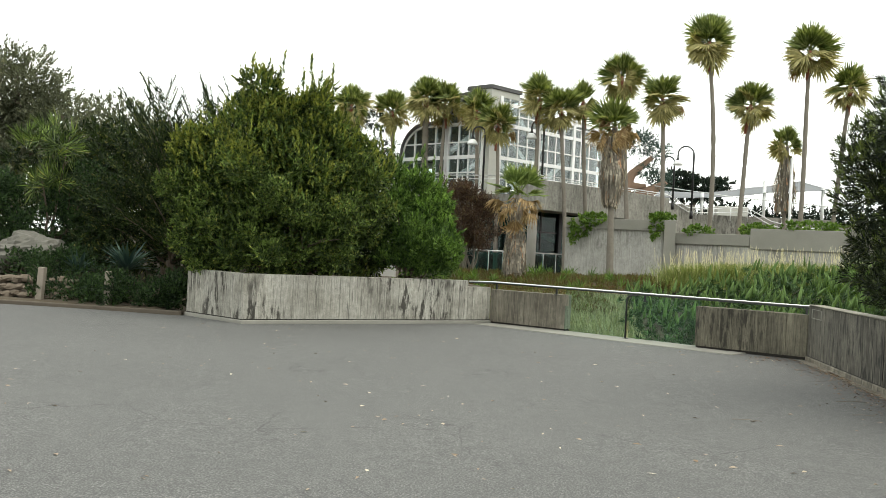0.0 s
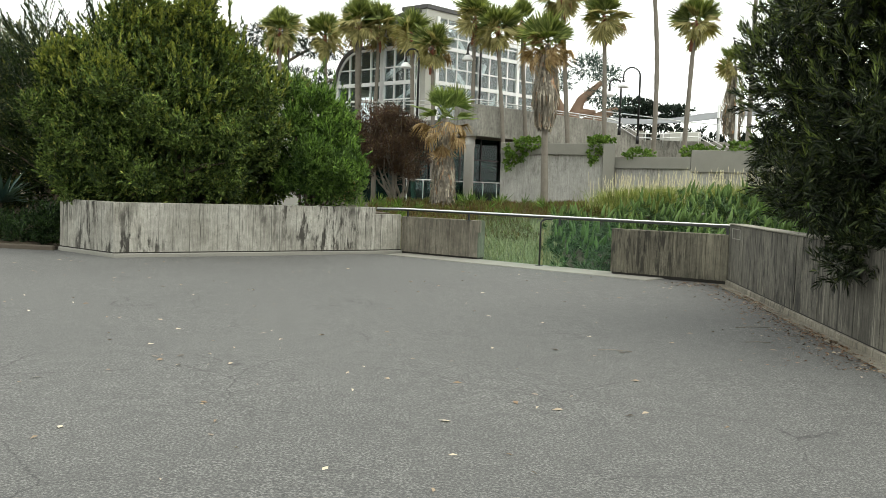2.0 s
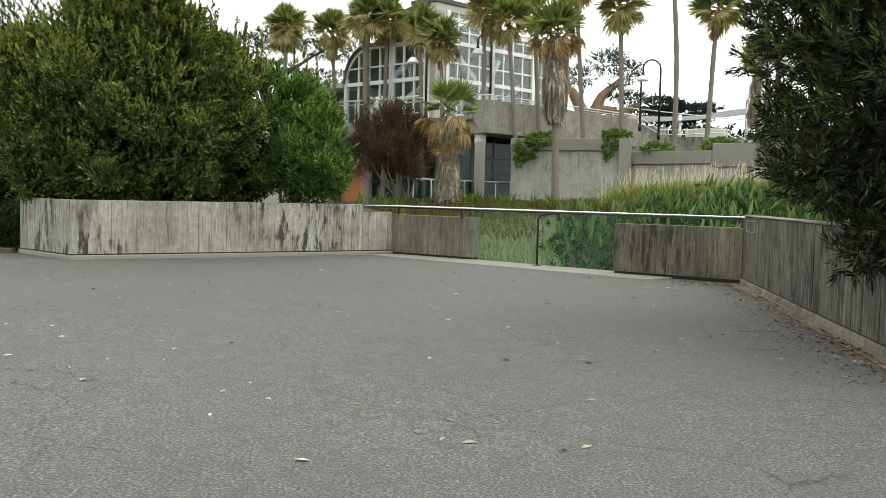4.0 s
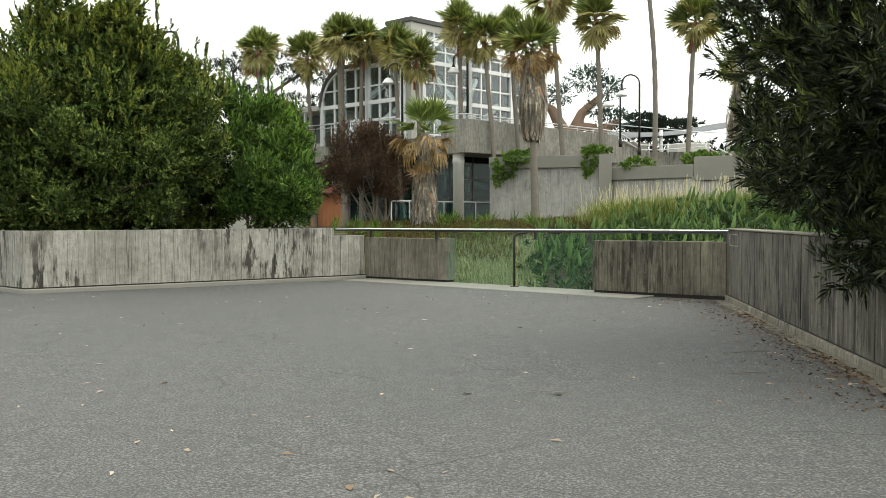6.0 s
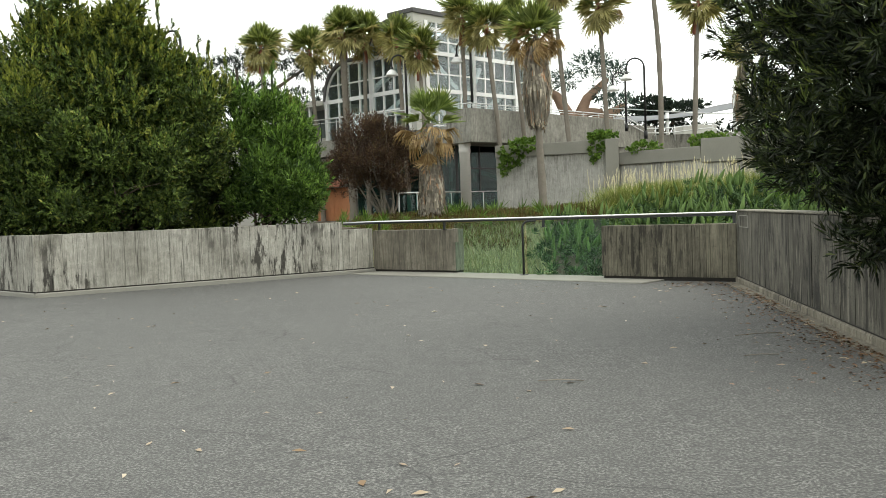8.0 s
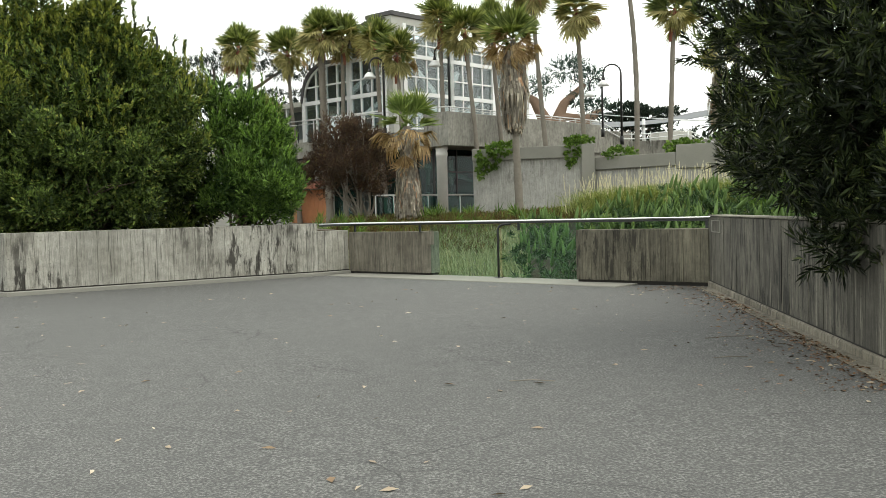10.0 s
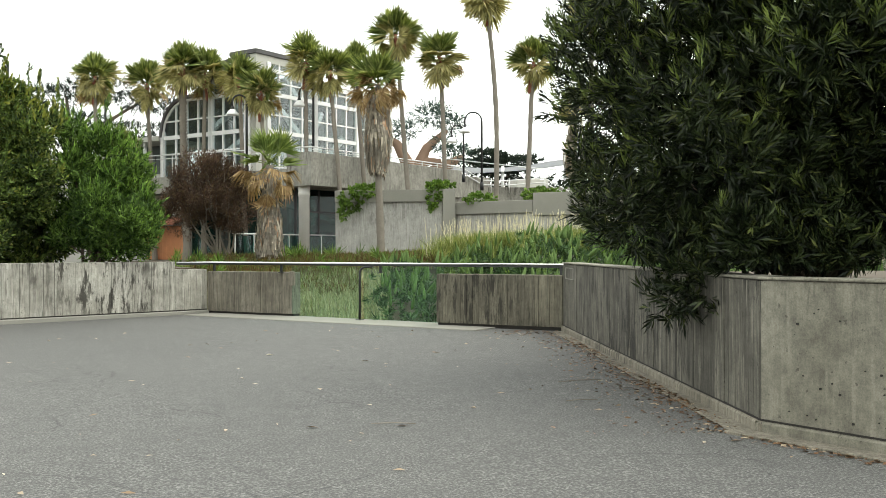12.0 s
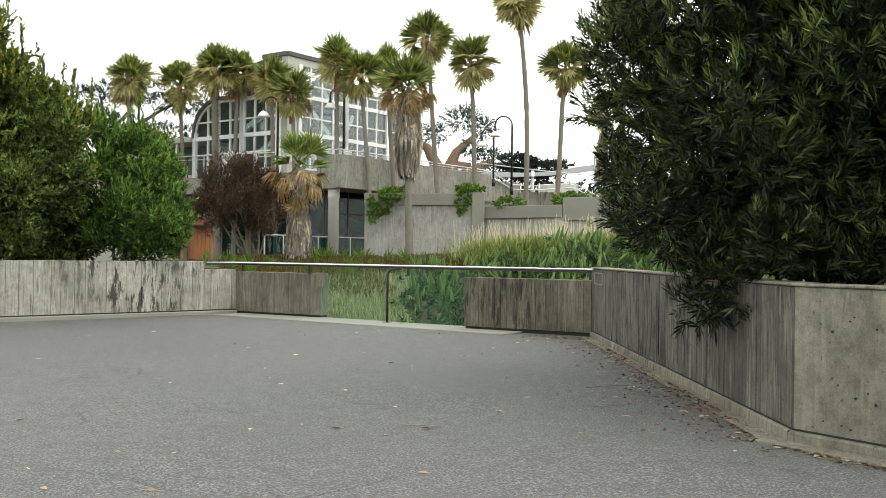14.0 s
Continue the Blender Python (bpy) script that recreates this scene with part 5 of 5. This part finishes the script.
far_tree("dark flat-topped cypress far behind the ramp", (18.0, 75, 1.0), [[(18, 75, 1), (18, 75, 6), (17.4, 75, 8.4)], [(18, 75, 6), (19.5, 75, 8.2)]],
         [((17.2, 75, 9.0), (1.9, 1.2, 0.35)), ((19.0, 75, 8.5), (2.1, 1.2, 0.3)), ((17.0, 75, 8.2), (1.6, 1.2, 0.25)), ((20.6, 75, 8.7), (1.0, 1, 0.25)), ((18.5, 75, 7.6), (2.4, 1, 0.3))], 900, CYPRESS, 0.3, 0.12, BARK, 0.3)
far_tree("wind-shaped dark cypress with layered branches behind the palms", (-11.5, 62, 1.0),
         [[(-12.5, 62, 1), (-12, 62, 6), (-10.5, 62, 9.3), (-8.2, 62, 10.8)], [(-12, 62, 5), (-9.5, 62, 7.6), (-6, 62, 9.0)], [(-12, 62, 4.5), (-14, 62, 8), (-15, 62, 10)], [(-11.8, 62, 6.5), (-12.4, 62, 9.0), (-12.6, 62, 11)]],
         [((-10.6, 62, 11.6), (2.6, 1.4, 0.55)), ((-13.6, 62, 11.0), (2.2, 1.4, 0.5)), ((-7.6, 62, 10.8), (2.2, 1.4, 0.5)), ((-11.5, 62, 9.6), (1.6, 1.2, 0.3)), ((-8.4, 62, 9.0), (2.4, 1.2, 0.35)), ((-13.2, 62, 8.4), (1.4, 1.2, 0.3)), ((-6.4, 62, 8.0), (1.6, 1.2, 0.3)), ((-10.2, 62, 7.6), (1.2, 1, 0.25))],
         2600, CYPRESS, 0.17, 0.05, BARK, 0.3)
far_tree("tall grey-green eucalyptus-like tree at the edge of the garden", (-25, 45, 0.9),
         [[(-25, 45, 0.9), (-24.7, 45, 6), (-25.2, 45, 10)], [(-24.8, 45, 5), (-22.6, 45, 8)], [(-24.8, 45, 4), (-27, 45, 8)]],
         [((-25.4, 45, 9.2), (2.4, 2, 2.0)), ((-23.2, 45, 7.6), (2.0, 1.6, 1.6)), ((-27.2, 45, 7.0), (2.6, 2, 2.4)), ((-24.5, 45, 5.0), (2.6, 2, 2.2)), ((-22.2, 45, 5.2), (1.4, 1.4, 1.4))], 9000, EUCALYPT, 0.2, 0.075, BARK, 0.35)
far_tree("round grey-green tree in the distance", (-18.6, 42, 0.9), [[(-18.6, 42, 0.9), (-18.6, 42, 4), (-18.2, 42, 7)]],
         [((-18.6, 42, 6.8), (2.2, 1.6, 1.6)), ((-20.2, 42, 5.6), (1.8, 1.6, 1.6)), ((-16.8, 42, 5.8), (1.8, 1.6, 1.6)), ((-18.4, 42, 3.6), (3.2, 1.8, 1.8))], 3600, EUCALYPT, 0.2, 0.08, BARK, 0.3)

far_tree("low dark hedge beyond the ramp", (16.5, 60, 4.2), [[(16.5, 60, 4.2), (16.5, 60, 5.0)]],
         [((12.0, 60, 4.5), (2.2, 1, 0.8)), ((14.5, 60, 4.6), (2.2, 1, 0.9)), ((17.5, 60, 4.8), (2.4, 1, 1.1)), ((21.0, 60, 4.7), (2.6, 1, 1.1)), ((25.0, 60, 4.9), (2.6, 1, 1.2))], 1900, CYPRESS, 0.25, 0.12, BARK, 0.2)

# shade canopy on poles
can = empty("shade_canopy", "grey mesh shade canopy stretched over steel poles", "canopy")
b = Build()
nx, ny = 22, 6
v = []
for j in range(ny + 1):
    for i in range(nx + 1):
        s, t = i / nx, j / ny
        x = 10.5 + 10.5 * s
        z = 5.8 + 1.5 * s + 0.9 * t - 0.7 * math.sin(math.pi * s) * (0.5 + 0.5 * t) - 0.5 * max(s - 0.66, 0) * 3
        v.append((x, 53 + 5 * t, z))
f = [[j * (nx + 1) + i, j * (nx + 1) + i + 1, (j + 1) * (nx + 1) + i + 1, (j + 1) * (nx + 1) + i] for j in range(ny) for i in range(nx)]
b.add(v, f, True).add([(x, y, z + 0.02) for x, y, z in v], [q[::-1] for q in f], True)
part("cloth", b, SHADE_CLOTH, can)
for x, z in ((17.0, 7.2), (13.2, 6.3), (20.6, 6.9)):
    b = Build()
    b.tube([(x, 53.2, 4.2), (x, 53.2, z)], 0.1, 10)
    part("pole", b, GALV, can)
b = Build()
b.tube([(11.4, 34.0, 1.2), (11.4, 34.0, 6.4)], 0.06, 10)
tagged(part("steel_pole", b, GALV), "plain galvanised steel pole on the bank", "pole")
b = Build()
b.box(13.2, 50, 4.3, 15.0, 52, 5.3, bevel=0.03)
tagged(part("service_hut", b, STUCCO), "low pale hut beyond the ramp", "hut")

# ---- garden at the left edge ----
def agave(x, y, z, n, ln, label):
    b = Build()
    for k in range(n):
        a, e = rng.uniform(0, 6.28), rng.uniform(0.15, 1.2)
        d = Vector((math.cos(a) * math.cos(e), math.sin(a) * math.cos(e), math.sin(e)))
        s = Vector((-math.sin(a), math.cos(a), 0)) * 0.05
        o = Vector((x, y, z))
        l_ = ln * rng.uniform(0.7, 1.1)
        m1, t1 = o + d * l_ * 0.5, o + d * l_ + Vector((0, 0, -0.12 * l_))
        b.add([o - s * 0.7, o + s * 0.7, m1 + s, m1 - s, t1, m1 - Vector((0, 0, 0.02))], [[0, 1, 5], [1, 2, 5], [0, 5, 3], [2, 4, 5], [5, 4, 3]])
    return tagged(part("agave", b, BLUE_LEAF), label, "plant")


shrub("back_thicket", "dark mixed thicket at the back of the garden", "shrub",
      [((-17.5, 29, 2.4), (3.4, 1.6, 2.0)), ((-21.5, 30, 2.6), (3.2, 1.6, 2.2)), ((-13.5, 28, 3.0), (2.6, 1.5, 2.6)), ((-10.0, 27.0, 3.0), (2.4, 1.4, 2.6)), ((-15.6, 28.5, 4.4), (2.0, 1.2, 1.2))],
      6500, CONIFER, 0.2, 0.06, 9, 0.3, 0.4, (-15, 28.6, 0.6), 8, 0.09, 0.6, 0.16, 0.4)
agave(-11.35, 21.4, 0.95, 70, 1.05, "spiky blue-green agave-like plant beside the kerb")
agave(-12.9, 22.0, 0.8, 40, 0.8, "spiky blue-green rosette plant in the bed")
def feathery_tree(root, top, reach, boughs, label):
    """A dark conifer: long boughs sweeping up and out, each with flat sprays of twigs on both sides."""
    ob = empty("feathery_conifer", label, "conifer", Matrix.Translation(root))
    root = np.array(root)
    b = Build()
    b.tube([Vector(root), Vector(root + np.array([0.1, 0, 1.5])), Vector(root + np.array([0.3, 0, top * 0.75]))], [0.2, 0.16, 0.05], 8)
    base, axis = [], []
    for k in range(boughs):
        t = k / boughs
        az = 2.4 * k
        h = 0.9 + (top - 2.2) * t ** 0.9
        out = reach * (1.0 - 0.55 * t) * rng.uniform(0.75, 1.1)
        d = np.array([math.cos(az), math.sin(az) * 0.75, 0])
        s0 = root + np.array([0.05 + 0.2 * t, 0, h * 0.75])
        line = [s0 + d * out * u + np.array([0, 0, (0.75 + 1.3 * t) * u ** 1.3 + 0.35 * math.sin(2.2 * u)]) for u in np.linspace(0, 1, 15)]
        b.tube([Vector(q) for q in line[::3]], [0.04, 0.032, 0.024, 0.016, 0.008], 5)
        for i in range(2, 15, 2):
            way = unit(line[i] - line[i - 1])
            side = unit(np.cross(way, np.array([0, 0, 1.0])))
            for sg in (-1, 1):
                for lift in (0.12, 0.45):
                    base.append(line[i] + rng.normal(size=3) * 0.03)
                    axis.append(unit(way * 0.75 + sg * side * (0.8 - 0.3 * i / 15) + np.array([0, 0, lift - 0.05]) + 0.08 * rng.normal(size=3)))
    part("trunk", b, BARK, ob)
    me = sprigs(np.array(base), np.array(axis), 34, 0.75, 0.11, 0.032, 0.8)
    part("foliage", quads("foliage", me, CONIFER), CONIFER, ob, kind="stuff")
    return ob


feathery_tree((-10.9, 24.0, 0.2), 6.0, 2.9, 52, "tall dark feathery conifer with long upswept boughs")
feathery_tree((-9.4, 24.3, 0.2), 6.3, 2.2, 40, "tall feathery conifer crowded behind the planter shrub")
shrub("under_growth", "dark dense growth at the foot of the conifers", "shrub", [((-10.8, 24.2, 2.2), (2.2, 1.0, 1.8)), ((-9.0, 24.0, 2.4), (1.6, 1.0, 2.0)), ((-12.6, 24.6, 2.2), (1.3, 0.9, 1.6))],
      2600, CONIFER, 0.15, 0.04, 9, 0.3, 0.3, (-10.8, 24.4, 0.2), 9, 0.08, 0.6, 0.16, 0.5)
shrub("garden_shrub", "mid-green leafy shrub at the back of the bed", "shrub", [((-15.5, 26.0, 1.9), (2.2, 1.6, 1.5)), ((-17.8, 26.0, 2.2), (2.0, 1.6, 1.6)), ((-14.0, 25.5, 2.6), (1.0, 1.0, 1.6))],
      4000, BED_LEAF, 0.13, 0.05, 8, 0.2, 0.5, (-15.6, 26, 0.5), 6, 0.06, 0.6, 0.16, 0.5)
shrub("bed_plants", "low leafy perennials along the kerb", "plant", [((-12.2, 20.7, 0.45), (1.4, 0.7, 0.38)), ((-10.6, 20.2, 0.45), (1.2, 0.7, 0.38)), ((-9.8, 19.9, 0.45), (0.7, 0.6, 0.6)), ((-13.6, 22.0, 0.8), (1.4, 0.8, 0.6))],
      3000, BED_LEAF, 0.09, 0.04, 8, 0.16, 0.7, (-11.6, 20.6, 0.1), 5, 0.02, 0.7, 0.2, 0.1)
shrub("cordyline", "spiky-leaved cordyline tuft on a thin trunk", "plant", [((-14.9, 25.0, 4.6), (0.8, 0.7, 0.55)), ((-15.2, 25.0, 3.5), (0.7, 0.6, 0.4))], 60, SHRUB_LEFT, 0.6, 0.035, 14, 0.2, 0.6, (-15.0, 25.2, 0.4), 2, 0.07, 0.9, 0.1)


def rock(x, y, z, rx, ry, rz, seed, n=22):
    """A rough angular stone."""
    v, f = [], []
    for i in range(n // 2 + 1):
        for j in range(n):
            a, e = 2 * math.pi * j / n, math.pi * (2 * i / n - 0.5)
            d = Vector((math.cos(a) * math.cos(e), math.sin(a) * math.cos(e), math.sin(e)))
            q = d + Vector((seed, seed * 0.3, 0))
            k = 1 + 0.3 * noise.noise(q * 1.5) + 0.28 * abs(noise.noise(q * 3.2)) + 0.1 * noise.noise(q * 8)
            v.append((x + d.x * rx * k, y + d.y * ry * k, z + d.z * rz * k))
    for i in range(n // 2):
        for j in range(n):
            f.append([i * n + j, i * n + (j + 1) % n, (i + 1) * n + (j + 1) % n, (i + 1) * n + j])
    return Build().add(v, f)


def boulder(x, y, z, rx, ry, rz, seed, label):
    return tagged(part("boulder", rock(x, y, z, rx, ry, rz, seed, 36), GREY_ROCK), label, "boulder")


boulder(-14.84, 23.6, 1.33, 0.95, 0.6, 0.46, 1.0, "big pale grey boulder in the planted bed")
boulder(-16.4, 23.4, 0.9, 0.9, 0.6, 0.5, 4.0, "rough brown boulder in the planted bed")
wall_dry = tagged(new("stone_edging"), "low dry-laid brown stone edging of the bed", "stone wall", kind="structure")
for k in range(66):
    row = k % 3
    x = -17.8 + (k // 3) * 0.24 + 0.1 * row
    y = 21.7 - 0.16 * (x + 17.6)
    part("stone", rock(x, y + 0.08 * row, 0.16 + 0.2 * row + 0.03 * rng.normal(), rng.uniform(0.12, 0.24), 0.18, rng.uniform(0.07, 0.12), 3.1 * k, 12), STONE, wall_dry)
b = Build()
for (x0, y0), (x1, y1) in (((-30, 22.6), (-14, 19.7)), ((-14, 19.7), (-9.15, 18.8))):
    m, n = along((x0, y0), (x1, y1))
    b.box(0, 0, -0.1, n, 0.14, 0.1, m, 0.02)
tagged(part("kerb", b, KERB_WOOD), "low weathered timber edging along the asphalt", "kerb", kind="structure")
for x, y in ((-13.25, 20.35), (-11.3, 19.85)):
    b = Build()
    b.box(-0.09, -0.07, -0.1, 0.09, 0.07, 0.95, pose(x, y, 0, rng.normal() * 1.5, 3, -12), 0.012)
    tagged(part("timber_post", b, GREY_WOOD), "weathered grey timber post beside the kerb", "post", "timber posts")
b = Build()
b.box(-9.8, 30.5, 0.3, -4.4, 30.8, 4.4)
tagged(part("wall_white", b, STUCCO), "pale rendered wall glimpsed behind the shrubs", "wall", kind="structure")

# ---- litter on the asphalt ----
def litter(n, place, size):
    out = []
    for _ in range(n):
        x, y = place()
        z = ground_height(x, y) + 0.006
        a, s = rng.uniform(0, 6.28), size * rng.uniform(0.5, 1.4)
        c, d = math.cos(a) * s, math.sin(a) * s
        w = rng.uniform(0.25, 0.5)
        out += [(x - c, y - d, z), (x + d * w, y - c * w, z + 0.012 * rng.random()), (x + c, y + d, z + 0.004), (x - d * w, y + c * w, z + 0.015 * rng.random())]
    return np.array(out)


v = litter(260, lambda: (rng.uniform(-9, 4), rng.uniform(2.2, 17)), 0.036)
bed("fallen_leaves", "scattered pale dry leaves on the asphalt", "leaf litter", v, LITTER)


def by_wall():
    t = rng.random() ** 0.8
    return 4.86 - 1.28 * t - rng.exponential(0.2) - 0.1, 15.25 - 8.9 * t


v = np.concatenate([litter(1700, by_wall, 0.024), litter(120, lambda: (rng.uniform(3.6, 4.7), 15.9 - 0.9 * (rng.random() + 0.35) + 0.0), 0.025)])
bed("wall_litter", "brown leaf litter gathered along the wall foot", "leaf litter", v, LITTER_BROWN)
def by_return():
    t = rng.random()
    d = rng.exponential(0.05) + 0.2
    return 3.58 + 0.77 * t - d * 0.9, 6.32 - 1.57 * t - d * 0.44


bed("needle_litter", "orange-brown dry needles along the wall foot", "leaf litter", litter(160, by_return, 0.03), LITTER_BROWN)
for x0, y0, a, ln in ((2.9, 9.2, 0.2, 0.5), (0.75, 7.2, -0.15, 0.35), (2.6, 8.0, 0.05, 0.3)):
    b = Build()
    b.tube([(x0, y0, 0.012), (x0 + ln * 0.5 * math.cos(a), y0 + ln * 0.5 * math.sin(a) + 0.02, 0.016), (x0 + ln * math.cos(a), y0 + ln * math.sin(a), 0.01)], 0.004, 5)
    tagged(part("twig", b, GREY_WOOD), "thin dry twig lying on the asphalt", "twig")
